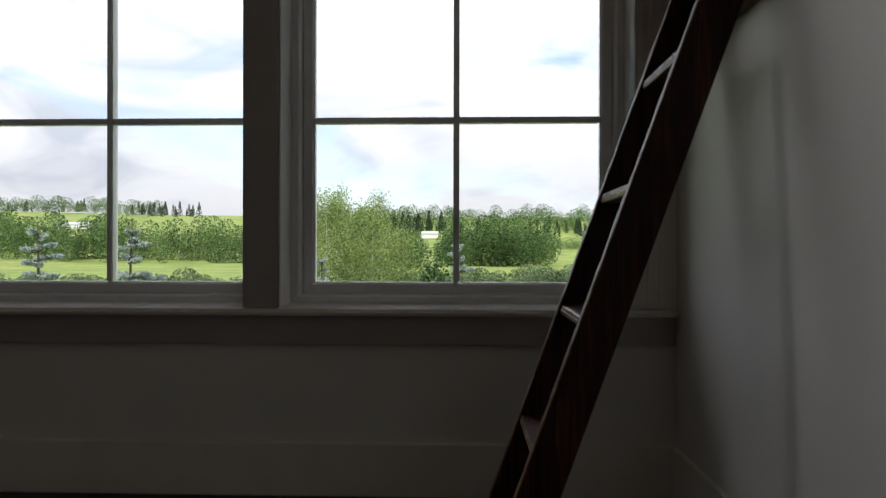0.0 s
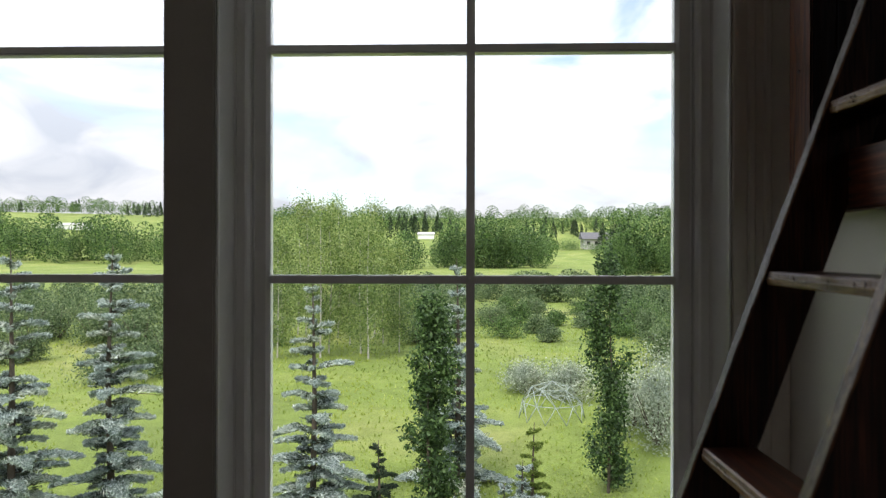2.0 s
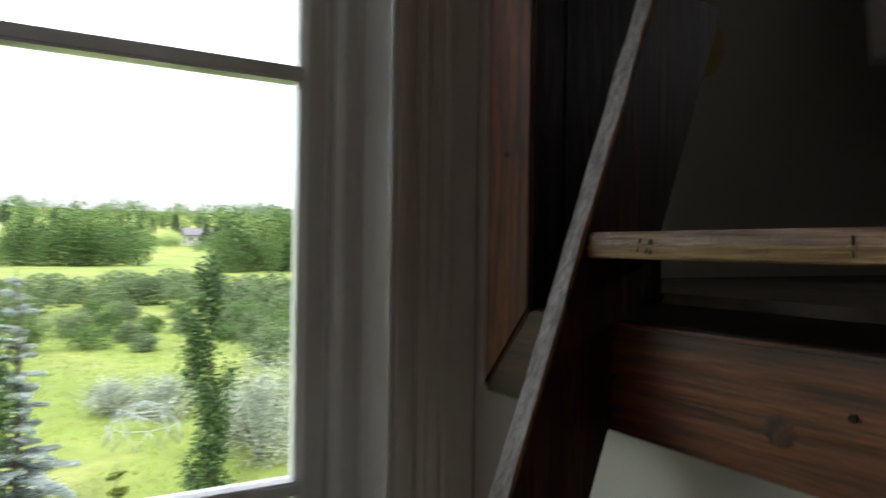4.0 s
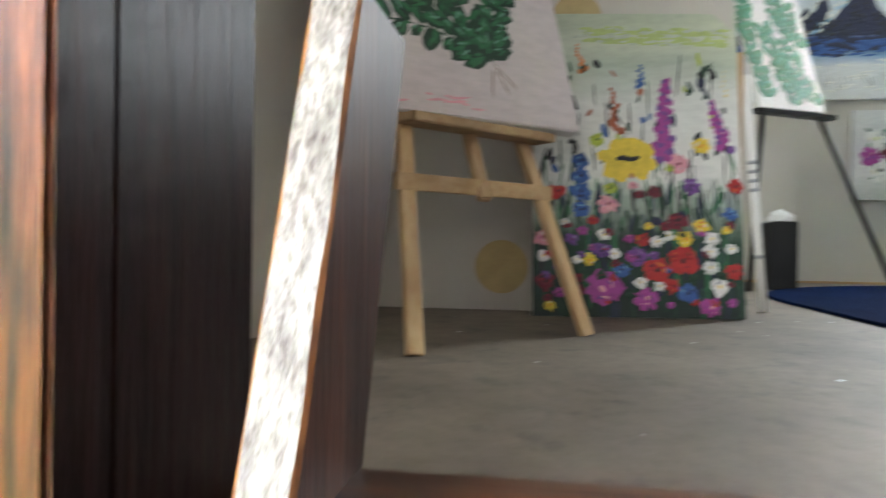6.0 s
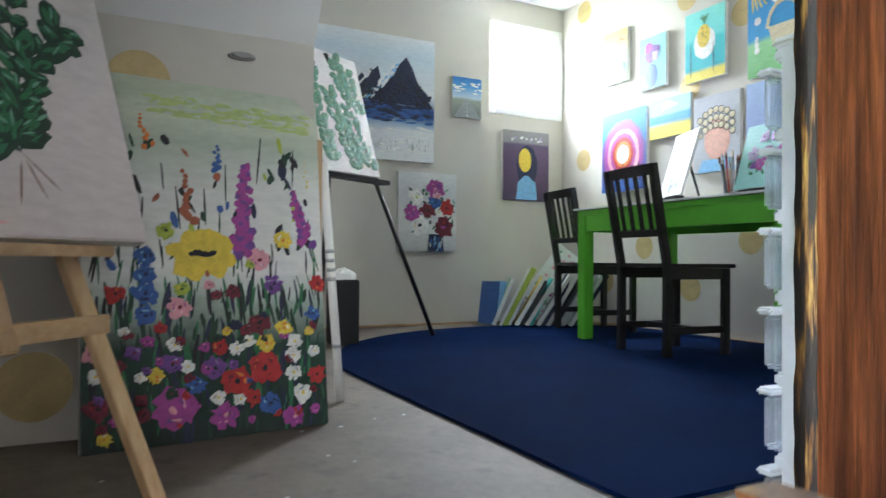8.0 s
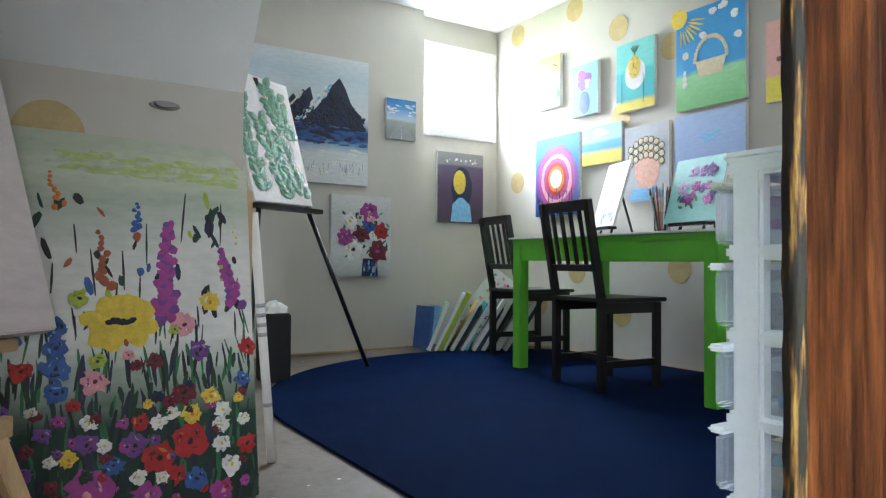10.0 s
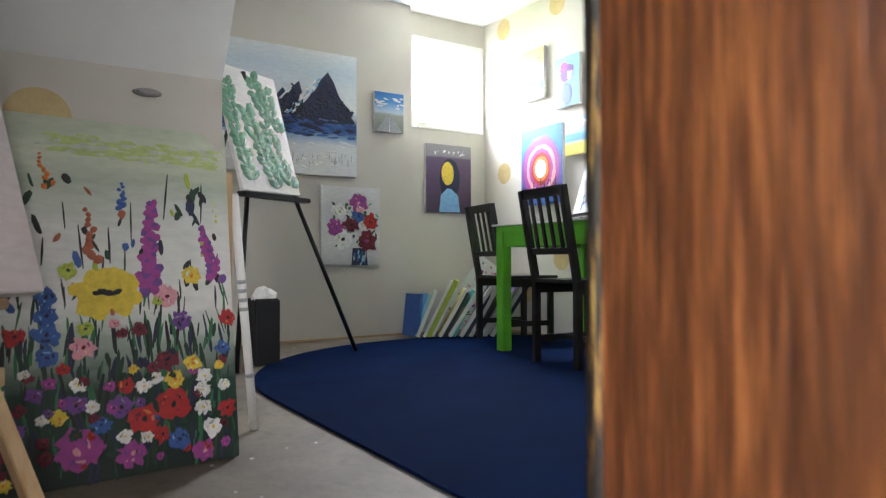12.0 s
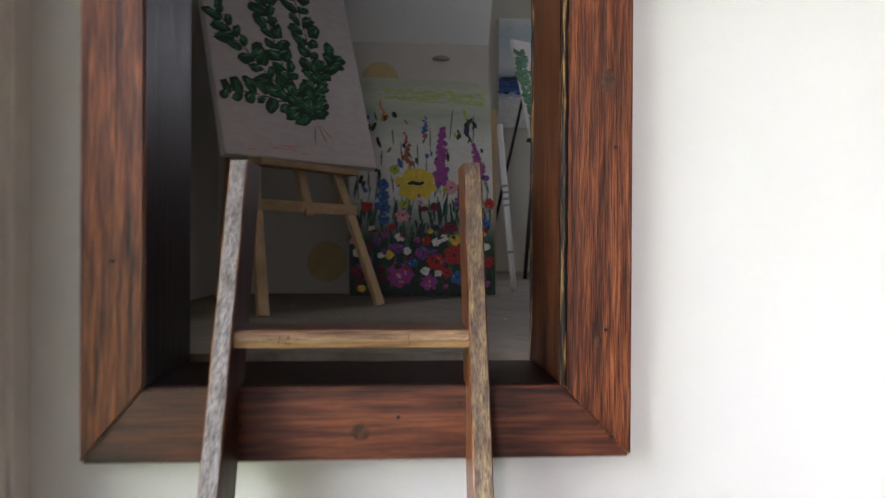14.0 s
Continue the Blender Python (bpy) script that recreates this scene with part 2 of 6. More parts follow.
def carpet_mat():
    m, n, l, b = node_mat("navy_rug_pile")
    f, big = noise_fac(n, l, 420, 2), noise_fac(n, l, 3, 4)
    c1 = ramp(n, l, f, [(0.3, (0.0005, 0.0042, 0.019)), (0.7, (0.0019, 0.0145, 0.072))])
    c2 = ramp(n, l, big, [(0.32, (0.55, 0.58, 0.62)), (0.62, (1, 1, 1))])
    l.new(mixed(n, l, c1, c2, 1.0, "MULTIPLY"), b.inputs["Base Color"])
    b.inputs["Roughness"].default_value = 0.95
    b.inputs["Specular IOR Level"].default_value = 0.02
    b.inputs["Sheen Weight"].default_value, b.inputs["Sheen Roughness"].default_value = 0.03, 0.4
    b.inputs["Sheen Tint"].default_value = (0.3, 0.5, 1, 1)
    bumped(n, l, b, f, 0.6, 0.004)
    return m

def subfloor_mat():
    m, n, l, b = node_mat("paint_spotted_subfloor")
    a, c, d = noise_fac(n, l, 2.4, 8), noise_fac(n, l, 38, 5), noise_fac(n, l, 11, 6)
    c1 = ramp(n, l, a, [(0.3, (0.11, 0.088, 0.066)), (0.55, (0.175, 0.143, 0.108)), (0.75, (0.225, 0.19, 0.15))])
    c2 = ramp(n, l, c, [(0.3, (0.82, 0.8, 0.78)), (0.6, (1, 1, 1))])
    v = n.new("ShaderNodeTexVoronoi")
    tc = n.new("ShaderNodeTexCoord")
    l.new(tc.outputs["Object"], v.inputs["Vector"])
    v.inputs["Scale"].default_value = 9.0
    spots = ramp(n, l, v.outputs["Distance"], [(0.035, (1, 1, 1)), (0.075, (0, 0, 0))])
    stain = ramp(n, l, d, [(0.56, (1, 1, 1)), (0.66, (0.74, 0.74, 0.76))])
    base = mixed(n, l, mixed(n, l, c1, c2, 1.0, "MULTIPLY"), stain, 1.0, "MULTIPLY")
    paint = n.new("ShaderNodeRGB")
    paint.outputs[0].default_value = (0.62, 0.61, 0.6, 1)
    l.new(mixed(n, l, base, paint.outputs[0], spots), b.inputs["Base Color"])
    b.inputs["Roughness"].default_value = 0.7
    bumped(n, l, b, c, 0.3, 0.002)
    return m

def ground_mat():
    m, n, l, b = node_mat("meadow_grass")
    a, c, d = noise_fac(n, l, 0.09, 6), noise_fac(n, l, 1.3, 6), noise_fac(n, l, 14, 4)
    c1 = ramp(n, l, a, [(0.32, (0.15, 0.20, 0.04)), (0.5, (0.22, 0.295, 0.05)), (0.68, (0.33, 0.35, 0.11))])
    c2 = ramp(n, l, c, [(0.3, (0.72, 0.75, 0.6)), (0.62, (1, 1, 1))])
    c3 = ramp(n, l, d, [(0.3, (0.7, 0.72, 0.6)), (0.65, (1, 1, 1))])
    l.new(mixed(n, l, mixed(n, l, c1, c2, 1.0, "MULTIPLY"), c3, 1.0, "MULTIPLY"), b.inputs["Base Color"])
    b.inputs["Roughness"].default_value = 0.9
    bumped(n, l, b, d, 0.8, 0.15)
    return m

RUG, SUBFLOOR, MEADOW = carpet_mat(), subfloor_mat(), ground_mat()
GLASS = glass("window_glass")
CLEAR = glass("clear_plastic", 0.25, (0.86, 0.88, 0.92))
MILKY = glass("milky_drawer_plastic", 0.3, (0.92, 0.94, 0.98))
mn, ml = MILKY.node_tree.nodes, MILKY.node_tree.links
m_mix, m_dif = mn.new("ShaderNodeMixShader"), mn.new("ShaderNodeBsdfDiffuse")
m_dif.inputs["Color"].default_value, m_mix.inputs["Fac"].default_value = (0.80, 0.83, 0.88, 1), 0.26
ml.new(mn["Material Output"].inputs["Surface"].links[0].from_socket, m_mix.inputs[1])
ml.new(m_dif.outputs["BSDF"], m_mix.inputs[2])
ml.new(m_mix.outputs["Shader"], mn["Material Output"].inputs["Surface"])
SPRUCE = leafy("blue_spruce_needles", (0.18, 0.24, 0.20), (0.42, 0.50, 0.45), (0.76, 0.82, 0.78), patch=0.9)
SPRUCE_DARK = leafy("dark_spruce_needles", (0.018, 0.032, 0.016), (0.035, 0.06, 0.028), (0.07, 0.11, 0.05))
# darker needles for the inside of the blue spruces
SPRUCE_INNER = leafy("inner_spruce_needles", (0.03, 0.045, 0.028), (0.075, 0.105, 0.07), (0.17, 0.22, 0.15), patch=0.9)
ASPEN = leafy("aspen_leaves", (0.09, 0.15, 0.035), (0.19, 0.28, 0.07), (0.37, 0.44, 0.16), patch=0.45)
POPLAR = leafy("poplar_leaves", (0.02, 0.05, 0.012), (0.055, 0.11, 0.03), (0.14, 0.23, 0.07))
WILLOW = leafy("grey_willow_leaves", (0.045, 0.085, 0.03), (0.12, 0.185, 0.075), (0.27, 0.345, 0.17), patch=0.35)
SILVER = leafy("silver_willow_leaves", (0.20, 0.24, 0.15), (0.36, 0.42, 0.30), (0.56, 0.61, 0.50), patch=0.8)
WOODS = leafy("far_wood_leaves", (0.03, 0.07, 0.016), (0.085, 0.165, 0.042), (0.20, 0.31, 0.09), patch=0.09)
CONIFER = leafy("far_conifer_needles", (0.02, 0.04, 0.018), (0.045, 0.08, 0.032), (0.08, 0.125, 0.05))
YOUNG = leafy("young_yellow_green_needles", (0.09, 0.14, 0.02), (0.17, 0.24, 0.04), (0.28, 0.34, 0.08))
BARK = plain("grey_brown_bark", (0.10, 0.08, 0.06), 0.85, var=0.3, scale=6, fine=40, bump=0.6, dist=0.01)
BIRCH = plain("pale_aspen_bark", (0.48, 0.46, 0.40), 0.8, var=0.25, scale=5, fine=30, bump=0.4, dist=0.01)

R = random.uniform

# ---- builders ----
ORIGIN = {}

class Bm:
    """A bmesh with a few solid shapes."""
    def __init__(self):
        self.bm = bmesh.new()

    def box(self, x0, x1, y0, y1, z0, z1, bevel=0.0, m=None, mi=0):
        vs = [self.bm.verts.new((x, y, z)) for x in (x0, x1) for y in (y0, y1) for z in (z0, z1)]
        if m is not None:
            for v in vs:
                v.co = m @ v.co
        fs = [self.bm.faces.new([vs[i] for i in q]) for q in ((0, 1, 3, 2), (4, 6, 7, 5), (0, 4, 5, 1), (2, 3, 7, 6), (0, 2, 6, 4), (1, 5, 7, 3))]
        for f in fs:
            f.material_index = mi
        if bevel:
            es = {e for f in fs for e in f.edges}
            r = bmesh.ops.bevel(self.bm, geom=list(es), offset=bevel, segments=2, affect="EDGES")
            for f in r["faces"]:
                f.material_index = mi
        return self

    def prism(self, pts, d):
        """A polygon of 3D points pushed along the vector d."""
        d = Vector(d)
        a = [self.bm.verts.new(p) for p in pts]
        b = [self.bm.verts.new(Vector(p) + d) for p in pts]
        self.bm.faces.new(a[::-1])
        self.bm.faces.new(b)
        for i in range(len(a)):
            j = (i + 1) % len(a)
            self.bm.faces.new((a[i], a[j], b[j], b[i]))
        return self

    def tube(self, p, q, r0, r1=None, n=10, caps=True, smooth=True, mi=0):
        p, q = Vector(p), Vector(q)
        r1 = r0 if r1 is None else r1
        turn = (q - p).to_track_quat("Z", "Y").to_matrix()
        rings = []
        for c, r in ((p, r0), (q, r1)):
            rings.append([self.bm.verts.new(c + turn @ Vector((r * math.cos(2 * math.pi * k / n), r * math.sin(2 * math.pi * k / n), 0))) for k in range(n)])
        for k in range(n):
            f = self.bm.faces.new((rings[0][k], rings[0][(k + 1) % n], rings[1][(k + 1) % n], rings[1][k]))
            f.smooth, f.material_index = smooth, mi
        if caps:
            self.bm.faces.new(rings[0][::-1]).material_index = mi
            self.bm.faces.new(rings[1]).material_index = mi
        return self

    def bar(self, p, q, wide, deep, side, bevel=0.0, mi=0):
        """A square bar from p to q; wide runs along side."""
        p, q, s = Vector(p), Vector(q), Vector(side).normalized()
        u = (q - p).normalized()
        s = (s - u * s.dot(u)).normalized()
        w = u.cross(s)
        m = Matrix((s, w, u)).transposed().to_4x4()
        m.translation = p
        return self.box(-wide / 2, wide / 2, -deep / 2, deep / 2, 0, (q - p).length, bevel, m, mi)

    def blob(self, u, v, ru, rv, mi=0, turn=0.0, n=9, high=0.0022, wob=0.18, w=0.0004):
        """A dab of thick paint lying in the plane z = w."""
        c, s = math.cos(turn), math.sin(turn)
        ring = []
        for k in range(n):
            a = 2 * math.pi * k / n
            e = 1 + random.uniform(-wob, wob)
            x, y = ru * e * math.cos(a), rv * e * math.sin(a)
            ring.append(self.bm.verts.new((u + c * x - s * y, v + s * x + c * y, w)))
        top = self.bm.verts.new((u, v, w + high))
        for k in range(n):
            f = self.bm.faces.new((ring[k], ring[(k + 1) % n], top))
            f.material_index, f.smooth = mi, True
        return self

    def poly(self, pts, mi=0, w=0.0008):
        f = self.bm.faces.new([self.bm.verts.new((x, y, w)) for x, y in pts])
        f.material_index = mi
        return self

def make(name, b, mats):
    b = b.bm if isinstance(b, Bm) else b
    bmesh.ops.recalc_face_normals(b, faces=b.faces) if len(b.faces) < 4000 else None
    me = bpy.data.meshes.new(name)
    b.to_mesh(me)
    b.free()
    for m in (mats if isinstance(mats, (list, tuple)) else [mats]):
        me.materials.append(m)
    return me

def thing(name, at, label, category, group="", kind=""):
    ob = new(name)
    ob.location = at
    ob.empty_display_size = 0.1
    ORIGIN[ob] = Vector(at)
    return tagged(ob, label, category, group, kind)

def part(name, b, material, parent, label=""):
    """Links a bmesh, in place, as one mesh under a thing or under a part."""
    me = make(name, b, material)
    ob = new(name, me)
    me.transform(Matrix.Translation(-ORIGIN[parent]))
    ob.parent = parent
    ORIGIN[ob] = ORIGIN[parent]
    return tagged(ob, label)

def solo(name, b, material, label="", category="", group="", kind="", at=(0, 0, 0)):
    me = make(name, b, material)
    me.transform(Matrix.Translation(-Vector(at)))
    ob = new(name, me)
    ob.location = at
    ORIGIN[ob] = Vector(at)
    return tagged(ob, label, category, group, kind)

def solid(name, material, boxes, label="", bevel=0.0):
    b = Bm()
    for q in boxes:
        b.box(*q, bevel)
    return solo(name, b, material, label, kind="structure")

# ---- the main room ----
ZF, ZL = -0.02, 1.645
XE, YN = 0.56, 1.32
solid("floor", FLOOR_DARK, [(-7, 0.75, -7, 1.5, ZF - 0.12, ZF)], "dark stained wooden floor of the room")
X0R, X1R, X0L, X1L, ZW0, ZW1 = -0.870, 0.412, -2.171, -0.891, 0.655, 3.27
solid("wall_north", WALL, [(-7.15, -3.6, YN, 1.5, ZF, 3.6), (-2.32, X0L, YN, 1.5, ZW0, ZW1), (-3.6, XE, YN, 1.5, ZF, ZW0), (-3.6, XE, YN, 1.5, ZW1, 3.6),
                           (X1R, XE, YN, 1.5, ZW0, ZW1), (X1L, X0R, YN, 1.5, ZW0, ZW1)], "white painted wall with a row of tall windows")
Y0, Y1, ZO0, ZO1 = 0.435, 1.10, 1.63, 2.85
solid("wall_east", WALL, [(XE, 0.745, -7, 0.415, ZF, 4.2), (XE, 0.745, 1.12, 1.5, ZF, 4.2), (XE, 0.745, 0.415, 1.12, ZF, 1.61),
                          (XE, 0.745, 0.415, 1.12, 2.87, 4.2)], "white painted wall with a framed opening into the loft")
# unseen walls and ceiling, set far off and dark to weaken the bounce
solid("wall_west", WALL_BACK, [(-7.15, -7, -7, YN, ZF, 3.6)])
solid("wall_south", WALL_BACK, [(-7.15, 0.745, -7.15, -7, ZF, 4.2)])
solid("ceiling", WALL_BACK, [(-7.15, XE, -7, YN, 3.6, 3.7)])
solid("baseboard", TRIM, [(-7, XE, YN - 0.02, YN, ZF, 0.174), (XE - 0.018, XE, -7, YN - 0.02, ZF, 0.174)], "tall grey painted baseboard", 0.004)

def mitred(c, profile):
    """A moulding carried round a window: its outline as (half width, foot, head, depth)."""
    b = Bm()
    loops = [[b.bm.verts.new((c + i * h, y, z)) for i, z in ((-1, z0), (1, z0), (1, z1), (-1, z1))] for h, z0, z1, y in profile]
    for k in range(len(loops)):
        p, q = loops[k], loops[(k + 1) % len(loops)]
        for i in range(4):
            b.bm.faces.new((p[i], p[(i + 1) % 4], q[(i + 1) % 4], q[i]))
    return b

def window_unit(name, c):
    w = thing(name, (c, 1.40, ZW0), "tall eight-pane window in a grey painted wooden frame", "window", "tall windows of the room", "structure")
    T = ZW1 - 0.641
    def edge(h, z, y):
        return (h, z, T + h, y)
    part("window_frame", mitred(c, [edge(0.637, 0.661, 1.293), edge(0.633, 0.663, 1.295), edge(0.6315, 0.664, 1.301), edge(0.614, 0.673, 1.342), edge(0.6115, 0.675, 1.346), edge(0.606, 0.678, 1.346), edge(0.606, 0.678, 1.47), edge(0.637, 0.661, 1.47)]), SASH, w)
    part("stop", mitred(c, [edge(0.6055, 0.679, 1.349), edge(0.584, 0.698, 1.349), edge(0.579, 0.701, 1.353), edge(0.574, 0.706, 1.366), edge(0.571, 0.708, 1.366), edge(0.571, 0.708, 1.44), edge(0.6055, 0.679, 1.44)]), SASH, w)
    part("sash", mitred(c, [edge(0.5705, 0.709, 1.377), edge(0.568, 0.711, 1.372), edge(0.566, 0.713, 1.379), edge(0.538, 0.742, 1.379), edge(0.534, 0.746, 1.383), edge(0.528, 0.751, 1.388), edge(0.528, 0.751, 1.415), edge(0.5705, 0.709, 1.415)]), SASH, w)
    gx0, gx1, gz0, gz1, xm = c - 0.528, c + 0.528, 0.751, ZW1 - 0.113, c
    part("muntin", Bm().box(xm - 0.011, xm + 0.011, 1.366, 1.412, gz0, gz1, 0.004), SASH, w)
    # top pane row is out of view, added to let in more skylight
    for z in (1.352, 1.954, 2.556):
        part("muntin", Bm().box(gx0, gx1, 1.37, 1.409, z - 0.011, z + 0.011, 0.004), SASH, w)
    zs = (gz0, 1.352, 1.954, 2.556, gz1)
    for i in range(4):
        for a, c in ((gx0, xm), (xm, gx1)):
            pane = part("pane", Bm().box(a, c, 1.392, 1.396, zs[i], zs[i + 1]), GLASS, w)
            pane.visible_shadow = False
    return w

window_unit("window_1", -0.229)
window_unit("window_2", -1.53)
# out of view, added as the opening for the extra north light
window_unit("unseen_window", -2.96)
solid("trim", TRIM_SHADED, [(-0.998, X0R + 0.002, 1.283, 1.345, 0.662, ZW1)], "flat grey mullion post between the windows", 0.004)
solid("trim_casing", TRIM, [(X1R - 0.001, 0.43, 1.290, 1.32, 0.662, 3.28), (0.43, 0.452, 1.302, 1.32, 0.662, 3.28), (0.452, 0.468, 1.296, 1.32, 0.662, 3.28),
                            (0.468, 0.492, 1.302, 1.32, 0.662, 3.28), (0.492, 0.508, 1.296, 1.32, 0.662, 3.28), (0.508, 0.558, 1.302, 1.32, 0.662, 3.28)],
      "reeded taupe window casing", 0.003)
solid("trim_head", TRIM, [(-2.4, 0.556, 1.288, 1.32, 3.282, 3.41)], "taupe head casing", 0.004)
solid("window_sill", TRIM, [(-2.42, 0.556, 1.262, 1.352, 0.636, 0.66)], "rounded grey window sill board", 0.009)
solid("trim_apron", TRIM_SHADED, [(-2.4, 0.554, 1.298, 1.32, 0.529, 0.636)], "grey apron board below the sill", 0.003)

# ---- framed opening to the loft ----
opening = thing("opening_frame", (0.53, 0.77, ZO0), "dark red-brown stained pine frame round the loft opening", "door frame", kind="structure")
C = 0.12
def casing(nm, pts, mat):
    b = Bm().prism([(0.503, y, z) for y, z in pts], (0.055, 0, 0))
    bmesh.ops.bevel(b.bm, geom=b.bm.edges[:], offset=0.004, segments=2, affect="EDGES")
    b.bm.normal_update()
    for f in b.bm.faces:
        # the north casing's face into the opening takes the darker jamb colour
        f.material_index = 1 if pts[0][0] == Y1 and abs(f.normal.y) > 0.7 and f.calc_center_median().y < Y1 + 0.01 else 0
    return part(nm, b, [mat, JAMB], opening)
casing("side_casing", [(Y0 - 0.004, ZO0 - 0.004), (Y0 - 0.004, ZO1), (Y0 - C, ZO1 + C), (Y0 - C, ZO0 - C)], CASE_V)
casing("side_casing", [(Y1, ZO0), (Y1, ZO1), (Y1 + 0.1, ZO1 + C), (Y1 + 0.1, ZO0 - C)], CASE_V)
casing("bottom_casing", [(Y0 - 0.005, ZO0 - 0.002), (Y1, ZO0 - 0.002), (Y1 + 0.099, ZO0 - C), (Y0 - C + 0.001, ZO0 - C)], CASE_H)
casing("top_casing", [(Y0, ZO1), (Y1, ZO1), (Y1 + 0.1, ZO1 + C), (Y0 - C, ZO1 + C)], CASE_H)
part("jamb", Bm().box(0.514, 0.748, 0.412, Y0, ZO0, ZO1, 0.003), JAMB_RED, opening, "red-brown stained jamb board")
part("jamb", Bm().box(0.5585, 0.748, Y1 + 0.002, 1.123, ZO0, ZO1, 0.003), JAMB, opening, "dark jamb board")
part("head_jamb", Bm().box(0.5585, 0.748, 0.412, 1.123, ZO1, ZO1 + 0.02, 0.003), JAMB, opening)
part("threshold", Bm().box(0.512, 0.748, 0.412, 1.123, ZO0 - 0.022, ZO0, 0.003), JAMB, opening, "dark threshold board")
# a chipped bead runs up the inner edge
for xa, xb, ya, yb in ((0.498, 0.514, Y0 - 0.010, Y0 - 0.001), (0.738, 0.753, Y0 - 0.012, Y0 + 0.003)):
  b = Bm()
  loops = []
  for k in range(161):
    zz = ZO0 + (ZO1 - ZO0) * k / 160
    j = lambda q: 0.0013 * noise.noise(Vector((zz * 45, xa * 20, q * 7.3)))
    loops.append([b.bm.verts.new(p) for p in ((xa + j(1), ya + j(2), zz), (xa + j(3), yb + j(4), zz), (xb + j(5), yb + j(6), zz), (xb + j(7), ya + j(8), zz))])
  for k in range(160):
    for i in range(4):
      b.bm.faces.new((loops[k][i], loops[k][(i + 1) % 4], loops[k + 1][(i + 1) % 4], loops[k + 1][i])).smooth = True
  part("bead", b, BEAD, opening, "charred chipped bead strip")
for yy, zz in ((0.36, 1.72), (0.345, 2.02), (0.39, 2.35), (1.15, 1.83), (0.7, 1.58), (0.95, 1.57)):
    part("nail_head", Bm().tube((0.5005, yy, zz), (0.504, yy, zz), 0.0035, n=8), BLACK_METAL, opening)

for yy, zz, ry, rz in ((0.76, 1.556, 0.015, 0.014), (0.357, 2.13, 0.012, 0.02), (0.372, 1.70, 0.006, 0.010), (0.60, 1.60, 0.009, 0.005)):
    b = Bm()
    c = b.bm.verts.new((0.5012, yy, zz))
    rim = [b.bm.verts.new((0.5028, yy + ry * math.cos(a * 0.35) * (1 + 0.2 * math.sin(3 * a)), zz + rz * math.sin(a * 0.35))) for a in range(18)]
    for k in range(18):
        b.bm.faces.new((c, rim[k], rim[(k + 1) % 18])).smooth = True
    part("knot", b, KNOT, opening, "dark knot in the pine")

# ---- the ladder ----
SL = 0.362
def rail_x(z):
    return 0.458 + SL * (z - 1.708)
ladder = thing("ladder", (rail_x(ZF) + 0.05, 0.77, ZF), "dark stained wooden ladder with worn edges, leaning against the loft opening", "ladder")
def rail(y0, y1, top, side, face):
    b = Bm()
    steps = 150
    loops = []
    for k in range(steps + 1):
        zz = ZF + (top - ZF) * k / steps
        x = rail_x(zz)
        j = lambda s, k: s * 1.6 * noise.noise(Vector((zz * 26, y0 * 9, k * 5.1)))
        q = [(x + j(0.0014, 1), y0 + 0.0022 + j(0.0008, 2)), (x + j(0.0014, 3), y1 - 0.0022 + j(0.0008, 4)), (x + 0.0035 + j(0.0008, 5), y1), (x + 0.112, y1), (x + 0.112, y0), (x + 0.0035 + j(0.0008, 6), y0)]
        loops.append([b.bm.verts.new((px, py, zz)) for px, py in q])
    for k in range(steps):
        for i in range(6):
            f = b.bm.faces.new((loops[k][i], loops[k][(i + 1) % 6], loops[k + 1][(i + 1) % 6], loops[k + 1][i]))
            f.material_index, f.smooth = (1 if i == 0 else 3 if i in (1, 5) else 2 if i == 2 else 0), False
    b.bm.faces.new(loops[0][::-1])
    b.bm.faces.new(loops[-1]).material_index = 1
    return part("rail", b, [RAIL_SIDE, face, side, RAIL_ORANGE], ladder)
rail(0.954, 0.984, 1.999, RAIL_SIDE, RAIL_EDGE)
# this rail's north side takes the lighter orange wood
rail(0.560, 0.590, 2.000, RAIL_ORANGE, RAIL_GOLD)
